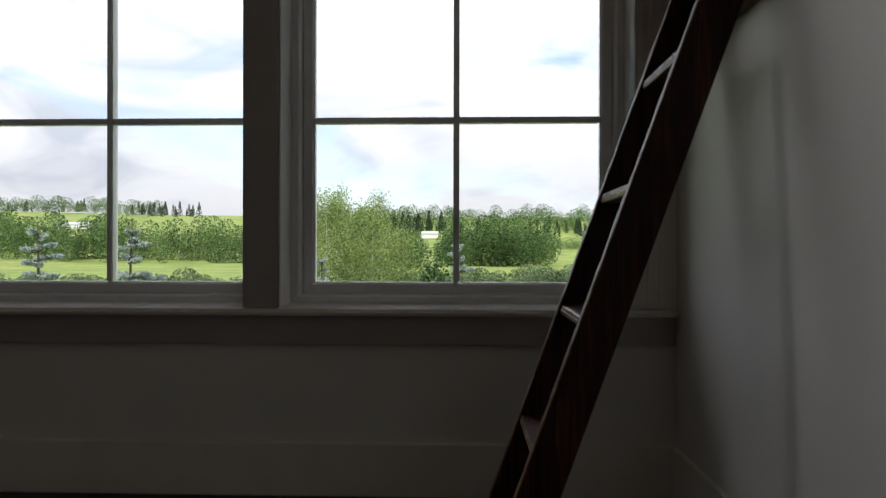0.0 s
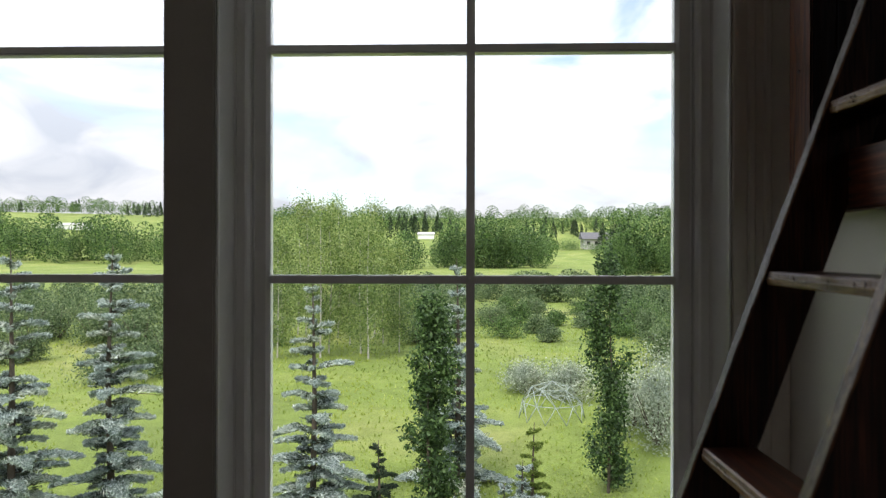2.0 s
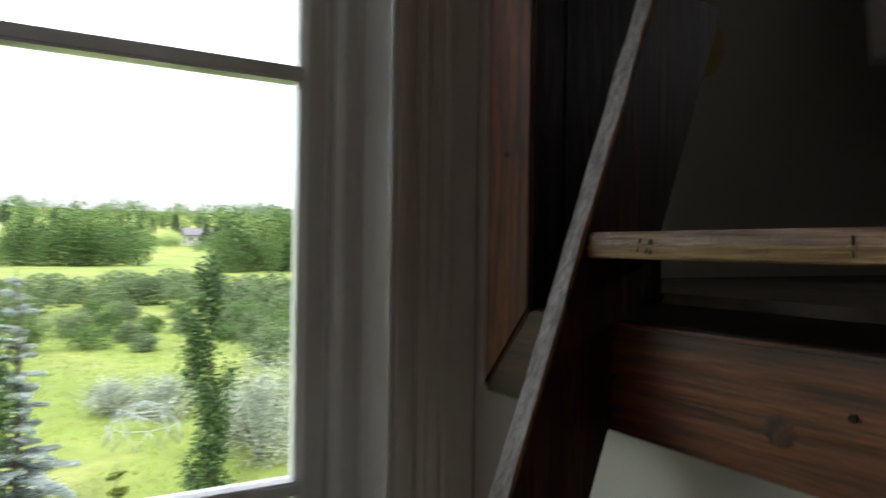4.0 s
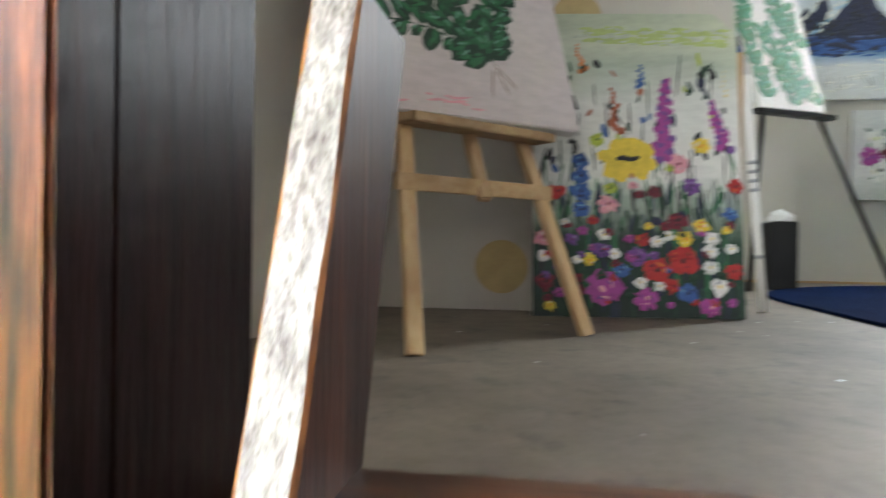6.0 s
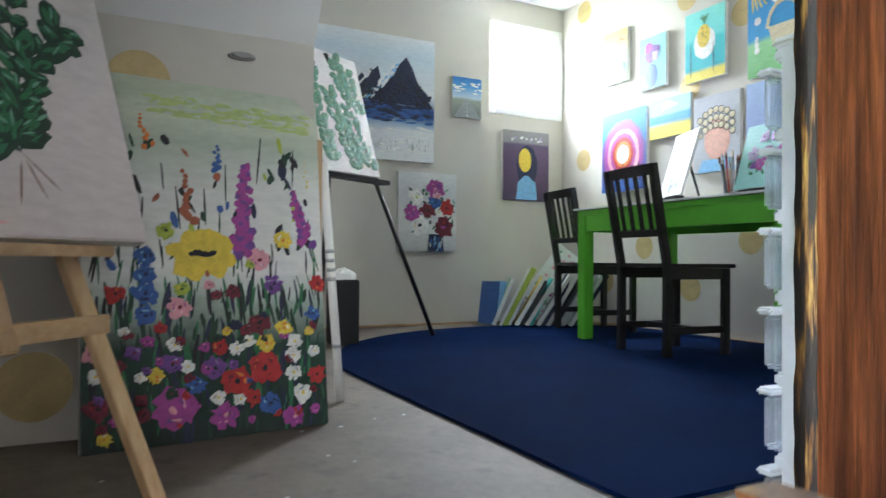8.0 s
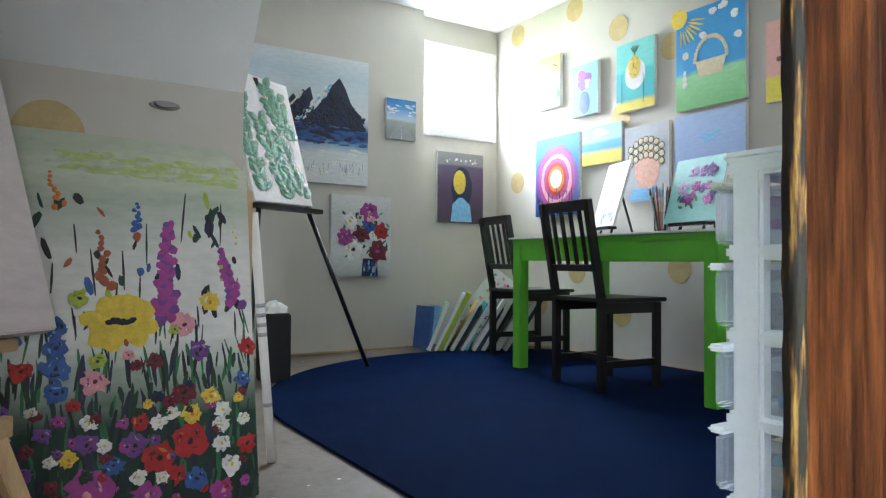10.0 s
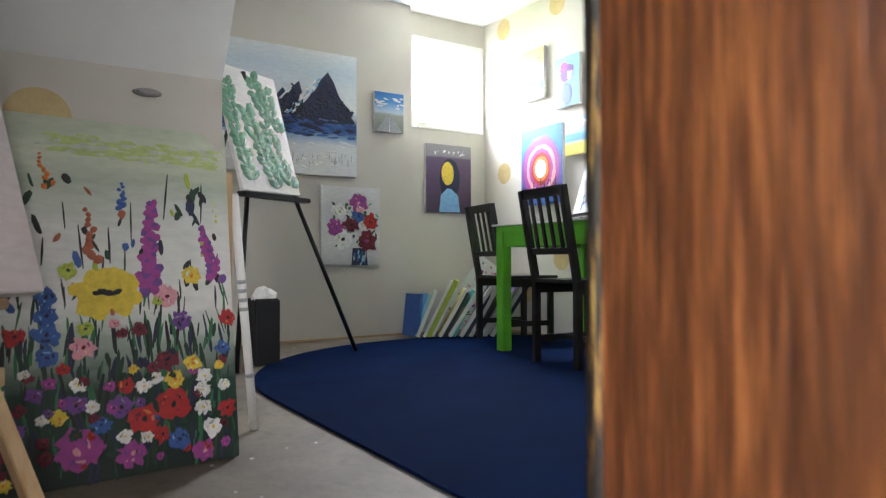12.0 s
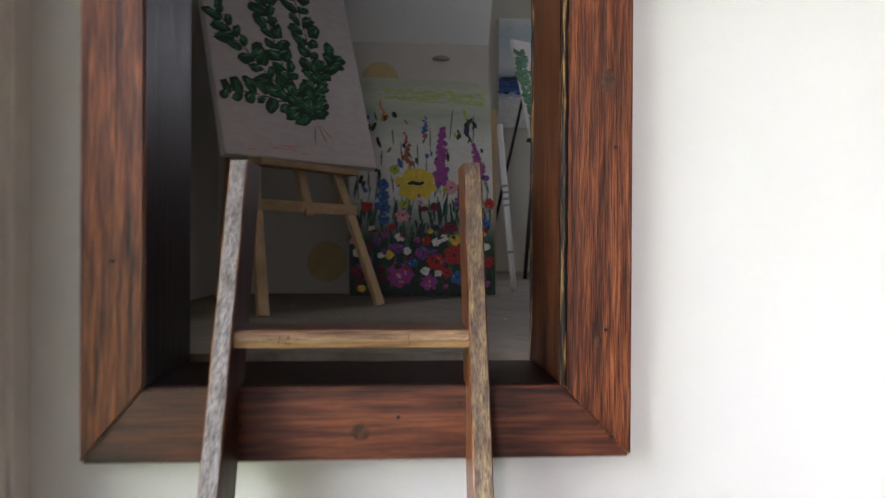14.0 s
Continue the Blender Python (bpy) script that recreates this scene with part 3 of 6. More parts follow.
for zt in (0.352, 0.690, 1.030, 1.376, 1.710):
    x = rail_x(zt) + 0.008
    b = Bm()
    n = 150
    loops = []
    for k in range(n + 1):
        yy = 0.588 + (0.956 - 0.588) * k / n
        j = lambda s, k: s * 1.8 * noise.noise(Vector((yy * 34, zt * 7, k * 3.7)))
        jag = 0.0016 * noise.noise(Vector((yy * 130, zt * 5, 2.0))) + 0.0012 * noise.noise(Vector((yy * 22, zt, 9.0)))
        nick = 0.0006 if noise.noise(Vector((yy * 95, zt * 9, 31.0))) > 0.33 else 0.0
        loops.append([b.bm.verts.new(p) for p in ((x + 0.001 + j(0.0010, 1), yy, zt - 0.0115 + j(0.0008, 2)), (x - 0.0012 + nick, yy, zt - 0.0005 + jag), (x + 0.0016 + nick, yy, zt + 0.0012 + jag),
                                                  (x + 0.002 + j(0.0010, 3) + nick * 0.5, yy, zt + 0.0100 + j(0.0007, 4)), (x + 0.006, yy, zt + 0.0135), (x + 0.105, yy, zt + 0.0135), (x + 0.105, yy, zt - 0.0135), (x + 0.003, yy, zt - 0.0135))])
    for k in range(n):
        for i in range(8):
            f = b.bm.faces.new((loops[k][i], loops[k][(i + 1) % 8], loops[k + 1][(i + 1) % 8], loops[k + 1][i]))
            f.material_index, f.smooth = {0: 1, 1: 3, 2: 2, 3: 2, 7: 1}.get(i, 0), False
    b.bm.faces.new(loops[0][::-1])
    b.bm.faces.new(loops[-1])
    part("tread", b, [TREAD_TOP, TREAD, TREAD_LIP, TREAD_RIDGE], ladder, "worn orange-brown tread")
    for k in range(4):
        yy = R(0.60, 0.90)
        part("saw_nick", Bm().bar((x - 0.0004, yy, zt - R(0.003, 0.009)), (x + 0.0012, yy + R(-.006, .003), zt + R(0.003, 0.008)), R(.0007, .0013), 0.0016, (0, 1, 0)), NICK, ladder)

# ---- the loft shell ----
XL, YS, ZC = 4.93, -2.55, 4.2
solid("floor_loft", SUBFLOOR, [(0.749, 5.2, -2.7, 1.62, 1.5, ZL)], "bare beige loft floor with paint spots")
solid("wall_loft_north", WALL_LOFT, [(0.745, 2.6, 1.49, 1.62, ZL, ZC)])
solid("wall_knee", WALL_LOFT, [(2.43, 2.53, 0.306, 1.49, ZL, 2.76), (2.53, XL, 0.306, 0.40, ZL, ZC)], "low greige wall with gold dots")
solid("wall_loft_east", WALL_LOFT, [(XL, 5.2, -1.775, 0.40, ZL, ZC)], "pale greige wall hung with paintings")
WX0, WX1, WZ0, WZ1 = -2.53, -1.84, 3.275, 4.01
solid("wall_alcove", WALL_LOFT, [(5.03, 5.2, YS, -1.775, ZL, WZ0), (5.03, 5.2, YS, -1.775, WZ1, ZC), (5.03, 5.2, WX1, -1.775, WZ0, WZ1), (5.03, 5.2, YS, WX0, WZ0, WZ1)])
solid("wall_loft_south", WALL_LOFT, [(0.745, 5.2, YS - 0.15, YS, ZL, ZC)], "greige wall with gold painted dots")
solid("ceiling_loft", CEIL, [(0.56, 5.25, -2.7, 1.62, ZC, ZC + 0.1)])
b = Bm().prism([(2.43, 0.305, 2.755), (2.54, 0.305, 2.755), (2.54, 0.305, ZC), (1.42, 0.305, ZC)], (0, 1.185, 0))
solo("ceiling_slope", b, CEIL, "white sloping ceiling of the loft", kind="structure")
solid("baseboard_loft", PINE_H, [(XL - 0.012, XL, -1.775, 0.306, ZL, ZL + 0.014), (0.76, 5.03, YS, YS + 0.012, ZL, ZL + 0.014)], "thin raw wood strip along the wall")

lw = thing("window_3", (5.06, -2.185, WZ0), "small white-framed loft window full of daylight", "window", kind="structure")
b = Bm()
for q in ((WX0, WX0 + 0.05, WZ0, WZ1), (WX1 - 0.05, WX1, WZ0, WZ1), (WX0 + 0.05, WX1 - 0.05, WZ0, WZ0 + 0.05), (WX0 + 0.05, WX1 - 0.05, WZ1 - 0.05, WZ1)):
    b.box(5.012, 5.16, *q, 0.005)
part("window_frame", b, WHITE_FRAME, lw)
pane = part("pane", Bm().box(5.10, 5.104, WX0 + 0.05, WX1 - 0.05, WZ0 + 0.05, WZ1 - 0.05), GLASS, lw)
pane.visible_shadow = False

def dot(at, nrm, r=0.085):
    b = Bm()
    c = Vector(at)
    b.tube(c, c + Vector(nrm) * 0.0015, r, n=40, smooth=False)
    return solo("gold_dot", b, GOLD, "matte gold dot on the greige wall", "wall decal", "gold dots on the walls", at=at)
for x, z in ((4.753, 2.92), (4.753, 4.10), (4.106, 4.108), (3.69, 3.855), (3.255, 3.62), (3.665, 3.258), (4.078, 2.223), (4.477, 1.973), (3.659, 1.949), (2.72, 3.90), (3.2, 4.13), (4.45, 3.55), (3.2, 2.25), (2.7, 1.95), (2.3, 3.4), (2.25, 2.3)):
    dot((x, YS, z), (0, 1, 0))
for y, z, r in ((1.014, 1.787, 0.088), (0.785, 2.59, 0.08), (1.36, 2.5, 0.088)):
    dot((2.43, y, z), (-1, 0, 0), r)
for p, q in (((1.3, 1.49, 2.2), (0, -1, 0)), ((2.0, 1.49, 2.6), (0, -1, 0))):
    dot(p, q)
# a gold dot in bright light, its glare put into a white colour
solo("glaring_dot", Bm().tube((2.205, YS, 2.64), (2.205, YS + 0.012, 2.64), 0.07, n=32), WHITE_PLASTIC, "gold wall dot drawn white with its glare", "plaque", at=(2.205, YS, 2.64))
b = Bm()
for r, dx in ((0.040, 0.0), (0.030, 0.012)):
    b.tube((2.43 - dx, 0.517, 2.69), (2.43 - dx - 0.012, 0.517, 2.69), r, r * 0.9, n=24)
for v in b.bm.verts:
    v.co.z = 2.69 + (v.co.z - 2.69) * 0.3
solo("wall_vent", b, GREY_PLASTIC, "small oval grey vent on the knee wall", "vent", at=(2.43, 0.517, 2.69))

# ---- rug ----
b = Bm()
edge = []
for k in range(41):
    a = math.pi * (0.5 - k / 40)
    edge.append((3.05 + 1.53 * math.cos(a), -1.55 + 1.5 * math.sin(a)))
edge += [(1.5, -3.05 + 0.52), (1.42, -0.05)]
edge = [(x, max(y, YS + 0.02)) for x, y in edge]
b.prism([(x, y, ZL + 0.001) for x, y in edge], (0, 0, 0.011))
solo("rug", b, RUG, "large navy blue rug with a rounded end", "rug", at=(3.0, -1.5, ZL))

# ---- paintings ----
def paint(name, colour, rough=0.5):
    return plain(name, colour, rough, var=0.16, scale=40, fine=260, bump=0.5, dist=0.002)

PAL = {"dkgreen": (0.010, 0.045, 0.022), "green": (0.03, 0.16, 0.06), "mint": (0.16, 0.36, 0.25), "viridian": (0.06, 0.26, 0.17), "lime": (0.42, 0.5, 0.06), "yellow": (0.76, 0.56, 0.05),
       "orange": (0.72, 0.2, 0.03), "red": (0.45, 0.02, 0.02), "wine": (0.16, 0.012, 0.03), "pink": (0.72, 0.33, 0.38), "magenta": (0.36, 0.05, 0.28),
       "violet": (0.17, 0.06, 0.28), "navy": (0.015, 0.02, 0.06), "blue": (0.04, 0.11, 0.36), "sky": (0.22, 0.47, 0.74), "teal": (0.08, 0.5, 0.47),
       "white": (0.80, 0.79, 0.76), "grey": (0.36, 0.37, 0.39), "black": (0.012, 0.012, 0.014), "sand": (0.68, 0.58, 0.38), "brown": (0.2, 0.1, 0.05),
       "peach": (0.76, 0.42, 0.32), "grass": (0.28, 0.58, 0.22), "lilac": (0.42, 0.34, 0.56), "rust": (0.38, 0.10, 0.04), "spring": (0.46, 0.55, 0.20), "mist": (0.52, 0.57, 0.46)}
PAINT = {k: paint(k + "_oil_paint", c) for k, c in PAL.items()}

def ground_coat(name, stops, high, swirl=0.25, scale=6.0, across=False):
    """A painted background that changes up the canvas, brushed unevenly."""
    m, n, l, b = node_mat(name)
    tc, sp, ma, mb = n.new("ShaderNodeTexCoord"), n.new("ShaderNodeSeparateXYZ"), n.new("ShaderNodeMath"), n.new("ShaderNodeMath")
    l.new(tc.outputs["Object"], sp.inputs["Vector"])
    ma.operation, mb.operation = "DIVIDE", "MULTIPLY_ADD"
    l.new(sp.outputs["X" if across else "Y"], ma.inputs[0])
    ma.inputs[1].default_value = high
    f, fine = noise_fac(n, l, scale, 6, (0.5, 1.4, 1)), noise_fac(n, l, scale * 9, 4, (0.35, 1, 1))
    l.new(f, mb.inputs[0])
    mb.inputs[1].default_value = swirl
    l.new(ma.outputs[0], mb.inputs[2])
    sub = n.new("ShaderNodeMath")
    sub.operation = "SUBTRACT"
    l.new(mb.outputs[0], sub.inputs[0])
    sub.inputs[1].default_value = swirl / 2
    c1 = ramp(n, l, sub.outputs[0], stops)
    c2 = ramp(n, l, fine, [(0.3, (0.86, 0.86, 0.86)), (0.65, (1, 1, 1))])
    l.new(mixed(n, l, c1, c2, 1.0, "MULTIPLY"), b.inputs["Base Color"])
    b.inputs["Roughness"].default_value = 0.6
    bumped(n, l, b, fine, 0.35, 0.002)
    return m

def painting(label, corner, along, up, wide, high, stops, strokes, thick=0.03, swirl=0.25, group="paintings of the loft", edge=None):
    """A stretched canvas: corner is its lower left as one faces it, along runs right, up rises."""
    u, v = Vector(along).normalized(), Vector(up).normalized()
    w = u.cross(v)
    ob = thing("painting", (0, 0, 0), label, "painting", group)
    b = Bm().box(0, wide, 0, high, -thick, 0, 0.003)
    for f in b.bm.faces:
        f.material_index = 1 if f.normal.z > 0.9 else 0
    b.bm.normal_update()
    for f in b.bm.faces:
        f.material_index = 1 if f.normal.z > 0.9 else 0
    part("canvas", b, [edge or CANVAS, ground_coat("painted_ground", stops, high, swirl)], ob)
    names = []
    s = Bm()
    def mi(c):
        if c not in names:
            names.append(c)
        return names.index(c)
    strokes(s, mi, wide, high)
    if names:
        tagged(part("brushwork", s, [PAINT[c] for c in names], ob), kind="stuff")
    m = Matrix((u, v, w)).transposed().to_4x4()
    m.translation = corner
    ob.matrix_world = m
    return ob


def leaf_run(s, mi, p, q, count, size, c=("dkgreen", "green", "mint"), bow=0.04):
    """Leaf pairs along a bowed stem."""
    p, q = Vector((*p, 0)), Vector((*q, 0))
    d = (q - p)
    nrm = Vector((-d.y, d.x, 0)).normalized()
    last = p
    for k in range(1, count + 1):
        t = k / count
        c0 = p + d * t + nrm * bow * math.sin(t * math.pi)
        s.blob((c0.x + last.x) / 2, (c0.y + last.y) / 2, (c0 - last).length / 2, 0.003, mi("dkgreen"), math.atan2((c0 - last).y, (c0 - last).x), 6, 0.001)
        a = math.atan2(d.y, d.x)
        for sgn in (1, -1):
            z = size * R(.75, 1.25)
            lx, ly = c0.x + sgn * nrm.x * z * R(.6, 1.0) + R(-.2, .2) * z, c0.y + sgn * nrm.y * z * R(.6, 1.0) + R(-.2, .2) * z
            ta = a + sgn * R(.5, 1.3)
            s.blob(lx, ly, z, z * R(.55, .75), mi(c[0]), ta, 10, 0.003, 0.25, 0.0004 + R(0, .001))
            for q in range(3):
                s.blob(lx + R(-.35, .35) * z, ly + R(-.25, .35) * z, z * R(.4, .75), z * R(.10, .24), mi(c[1]), ta + R(-.4, .4), 7, 0.003, 0.3, w=0.0022)
            if R(0, 1) < .7:
                s.blob(lx + R(-.3, .3) * z, ly + R(0, .4) * z, z * .42, z * R(.06, .13), mi(c[2]), ta + R(-.4, .4), 6, 0.0025, w=0.0042)
        last = c0

LIGHTER = {"red": "orange", "wine": "red", "magenta": "pink", "violet": "lilac", "blue": "sky", "pink": "white", "lime": "yellow", "yellow": "white", "white": "sand"}
DARKER = {"red": "wine", "wine": "black", "magenta": "violet", "violet": "navy", "blue": "navy", "pink": "magenta", "lime": "green", "yellow": "orange", "white": "grey"}

def flower(s, mi, u, v, r, c, heart="black"):
    """A bloom dabbed with a loaded knife: overlapping petals, streaked lighter and darker."""
    turn = R(0, 1)
    for k in range(7):
        a = k * 0.9 + turn
        q = r * R(.42, .62)
        s.blob(u + q * math.cos(a), v + 0.9 * q * math.sin(a), r * R(.50, .66), r * R(.40, .56), mi(c), a + R(-.4, .4), 9, 0.003 + 0.003 * R(0, 1), 0.42, 0.001 + 0.0006 * k)
    for k in range(6):
        a = R(0, 6.28)
        tone = LIGHTER.get(c, c) if k < 2 else DARKER.get(c, c) if k < 4 else c
        s.blob(u + 0.55 * r * math.cos(a), v + 0.5 * r * math.sin(a), r * R(.20, .38), r * R(.06, .14), mi(tone), a + 1.57 + R(-.5, .5), 7, 0.0025, 0.4, 0.0056 + 0.0003 * k)
    s.blob(u, v, r * 0.24, r * 0.17, mi(heart), R(0, 3), 7, 0.003, 0.35, w=0.0078)

def spire(s, mi, u, v0, v1, r, c, n=16, lean=0.0):
    for k in range(n):
        t = k / (n - 1)
        s.blob(u + lean * t + R(-1, 1) * r * (1 - 0.7 * t), v0 + (v1 - v0) * t, r * (0.75 - 0.4 * t), r * (0.6 - 0.3 * t), mi(c if k % 4 else "violet" if c == "magenta" else c), R(0, 3), 8, 0.004)

def meadow_strokes(s, mi, W, H):
    for k in range(260):
        u, v = R(0.01, W - 0.01), R(0.02, 0.40) * H
        s.blob(u, v, R(.003, .007), R(.02, .06), mi(random.choice(("dkgreen", "green", "dkgreen", "navy", "dkgreen", "black"))), R(-.25, .25), 7, 0.0015)
    for k in range(60):
        u = R(0.02, W - 0.02)
        s.blob(u, R(0.36, 0.52) * H, R(.002, .004), R(.02, .06), mi(random.choice(("dkgreen", "black", "green"))), R(-.3, .3), 6, 0.0012)
    spots = []
    while len(spots) < 46:
        p = (R(0.02, W - 0.02), R(0.02, 0.33) * H)
        if all(math.hypot(p[0] - q[0], p[1] - q[1]) > 0.034 for q in spots):
            spots.append(p)
    for u, v in spots:
        flower(s, mi, u, v, R(.010, .018), random.choice(("wine", "violet", "blue", "red", "magenta", "navy", "dkgreen")), random.choice(("black", "dkgreen", "wine", "black")))
    for k in range(64):
        s.blob(R(0.03, W - 0.03), R(0.45, 0.84) * H, R(.004, .011), R(.010, .028), mi(random.choice(("dkgreen", "navy", "black", "blue", "dkgreen", "lime", "black", "rust"))), R(-.7, .7), 7, 0.002)
    blooms = {"red": ((.59, .15, .038), (.71, .18, .042), (.52, .25, .022), (.66, .10, .022), (.95, .15, .024), (.97, .42, .024), (.12, .40, .023)),
              "wine": ((.69, .31, .029), (.06, .11, .028), (.58, .40, .019), (.51, .39, .014), (.63, .29, .016)),
              "magenta": ((.33, .09, .053), (.54, .06, .034), (.84, .035, .029)),
              "violet": ((.76, .42, .026), (.33, .21, .024), (.50, .19, .028)),
              "blue": ((.42, .15, .024), (.23, .50, .025), (.23, .45, .025), (.23, .40, .028), (.23, .34, .026), (.73, .08, .029), (.94, .33, .020)),
              "pink": ((.70, .49, .029), (.36, .36, .027), (.48, .42, .014), (.05, .25, .025)),
              "lime": ((.31, .57, .021), (.37, .41, .018), (.66, .48, .013)),
              "yellow": ((.80, .29, .023), (.72, .25, .024), (.27, .18, .020), (.81, .55, .025), (.92, .28, .014), (.08, .035, .017), (.55, .29, .013)),
              "white": ((.59, .24, .019), (.64, .26, .019), (.39, .20, .017), (.51, .11, .018), (.60, .10, .017), (.21, .18, .014), (.85, .25, .022), (.84, .21, .022), (.84, .16, .023), (.94, .22, .017), (.05, .19, .018), (.34, .26, .018), (.88, .10, .026), (.15, .30, .013))}
    hearts = {"red": "black", "wine": "black", "magenta": "pink", "violet": "black", "blue": "navy", "pink": "wine", "lime": "dkgreen", "yellow": "orange", "white": "yellow"}
    for c, row in blooms.items():
        for u, v, r in row:
            flower(s, mi, u * W, v * H, r, c, hearts[c])
    for k in range(22):
        a = R(0, 6.3)
        s.blob(.455 * W + .062 * math.cos(a), .505 * H + .042 * math.sin(a), .030, .024, mi("yellow"), a, 9, 0.006, w=0.001)
    s.blob(.455 * W, .505 * H, .07, .045, mi("yellow"), 0, 14, 0.007, 0.08)
    for k in range(15):
        s.blob(.455 * W - .029 + .0041 * k, .508 * H + R(-.005, .005), .008, .006, mi("black"), R(-.5, .5), 7, 0.003, w=0.0075)
    for k in range(130):
        u = R(.25, .93)
        s.blob(u * W, (.935 - .02 * u + R(-.030, .024)) * H, R(.014, .040), R(.003, .008), mi(random.choice(("spring", "spring", "mist"))), R(-.15, .08), 8, 0.0004, 0.4)
    spire(s, mi, .626 * W, .51 * H, .77 * H, .028, "magenta", 50, 0.014)
    spire(s, mi, .932 * W, .54 * H, .70 * H, .022, "magenta", 30, -.045)
    spire(s, mi, .407 * W, .60 * H, .74 * H, .020, "rust", 11, -.014)
    spire(s, mi, .525 * W, .75 * H, .82 * H, .014, "blue", 9)
    spire(s, mi, .25 * W, .80 * H, .89 * H, .013, "orange", 9, -.025)
    spire(s, mi, .93 * W, .72 * H, .80 * H, .006, "yellow", 6)
    for u in (.30, .36, .44, .47, .53, .56, .62, .66, .71, .76, .81, .87, .93, .22):
        s.blob(u * W, R(.50, .80) * H, .0028, R(.03, .075), mi(random.choice(("black", "black", "dkgreen"))), R(-.15, .1), 6, 0.0012)

painting("tall canvas of a wild flower meadow leaning on the knee wall", (2.245, 0.905, ZL + 0.002), (0.075, -0.615, 0), (0.118, 0.014, 0.94), 0.628, 0.95,
         [(0.0, (0.008, 0.022, 0.016)), (0.24, (0.012, 0.05, 0.03)), (0.38, (0.40, 0.47, 0.40)), (0.46, (0.76, 0.75, 0.72)), (0.70, (0.72, 0.72, 0.68)), (0.82, (0.46, 0.52, 0.42)), (0.90, (0.62, 0.65, 0.52)), (0.97, (0.50, 0.55, 0.42))],
         meadow_strokes, 0.036, 0.16)

def plant_strokes(s, mi, W, H):
    root = (0.36, 0.16)
    for q in ((0.34, 0.05), (0.40, 0.06), (0.43, 0.085)):
        s.blob((root[0] + q[0]) / 2, (root[1] + q[1]) / 2, .045, .0022, mi("brown"), math.atan2(q[1] - root[1], q[0] - root[0]), 6, 0.001)
    leaf_run(s, mi, root, (0.03, 0.225), 8, 0.031, bow=-.03)
    leaf_run(s, mi, root, (0.04, 0.52), 11, 0.032, bow=.02)
    leaf_run(s, mi, root, (0.24, 0.70), 13, 0.033, bow=.05)
    leaf_run(s, mi, root, (0.36, 0.66), 11, 0.032, bow=-.03)
    leaf_run(s, mi, root, (0.50, 0.45), 8, 0.030, bow=.03)
    for k in range(12):
        s.blob(R(.05, .3), R(.02, .05), R(.01, .03), .003, mi("pink"), R(-.2, .2), 6, 0.0006)

# ---- wooden tripod easel and its canvas ----
easel = thing("wooden_easel", (1.64, 0.95, ZL), "raw pine tripod easel standing on the loft floor", "easel")
FL, FR, FB = Vector((1.445, 1.10, ZL)), Vector((1.833, 0.766, ZL)), Vector((2.2, 1.42, ZL))
edge_dir = Vector((1.96 - 1.578, 0.782 - 1.245, 0)).normalized()
back = Vector((-edge_dir.y, edge_dir.x, 0))
TL_, TR_ = Vector((2.035, 1.31, 3.0)), Vector((2.095, 1.24, 3.0))
part("leg", Bm().bar(FL, TL_, 0.034, 0.022, edge_dir, 0.002), PINE, easel)
part("leg", Bm().bar(FR, TR_, 0.034, 0.022, edge_dir, 0.002), PINE, easel)
part("rear_leg", Bm().bar(FB, Vector((2.07, 1.29, 2.95)), 0.034, 0.022, edge_dir, 0.002), PINE, easel)
def at_z(a, c, z):
    return a + (c - a) * ((z - a.z) / (c.z - a.z))
cl, cr = at_z(FL, TL_, 1.985), at_z(FR, TR_, 1.985)
off = back * -0.012
part("crossbar", Bm().bar(cl + (cl - cr).normalized() * 0.035 + off, cr + (cr - cl).normalized() * 0.03 + off, 0.036, 0.02, (0, 0, 1), 0.002), PINE_H, easel)
mid0, mid1 = (cl + cr) / 2 + off * 2.4, (TL_ + TR_) / 2 + back * 0.03
part("mast", Bm().bar(mid0 + Vector((0, 0, -0.03)), mid1, 0.036, 0.02, edge_dir, 0.004), PINE, easel)
ll, lr = at_z(FL, TL_, 2.125), at_z(FR, TR_, 2.125)
out = back * -0.035
part("tray", Bm().bar(ll + (ll - lr).normalized() * 0.02 + out, lr + (lr - ll).normalized() * 0.06 + out, 0.022, 0.075, (0, 0, 1), 0.003), PINE_H, easel, "pine tray smeared with paint")
tilt = (back * 0.32 + Vector((0, 0, 1))).normalized()
painting("large pale pink canvas of dark green leafy branches on an easel", Vector((1.578, 1.245, 2.146)), edge_dir, tilt, 0.60, 0.80,
         [(0.0, (0.62, 0.54, 0.54)), (0.35, (0.68, 0.60, 0.60)), (0.7, (0.70, 0.64, 0.63)), (1.0, (0.66, 0.58, 0.60))], plant_strokes, 0.036)

# ---- paintings on the far wall ----
def wall_e(label, yl, yr, z0, z1, stops, strokes, x=XL, thick=0.03, swirl=0.25):
    return painting(label, (x - thick - 0.002, yl, z0), (0, -1, 0), (0, 0, 1), yl - yr, z1 - z0, stops, strokes, thick, swirl)

def wall_s(label, xl, xr, z0, z1, stops, strokes, thick=0.028, swirl=0.2):
    return painting(label, (xl, YS + thick + 0.002, z0), (-1, 0, 0), (0, 0, 1), xl - xr, z1 - z0, stops, strokes, thick, swirl)

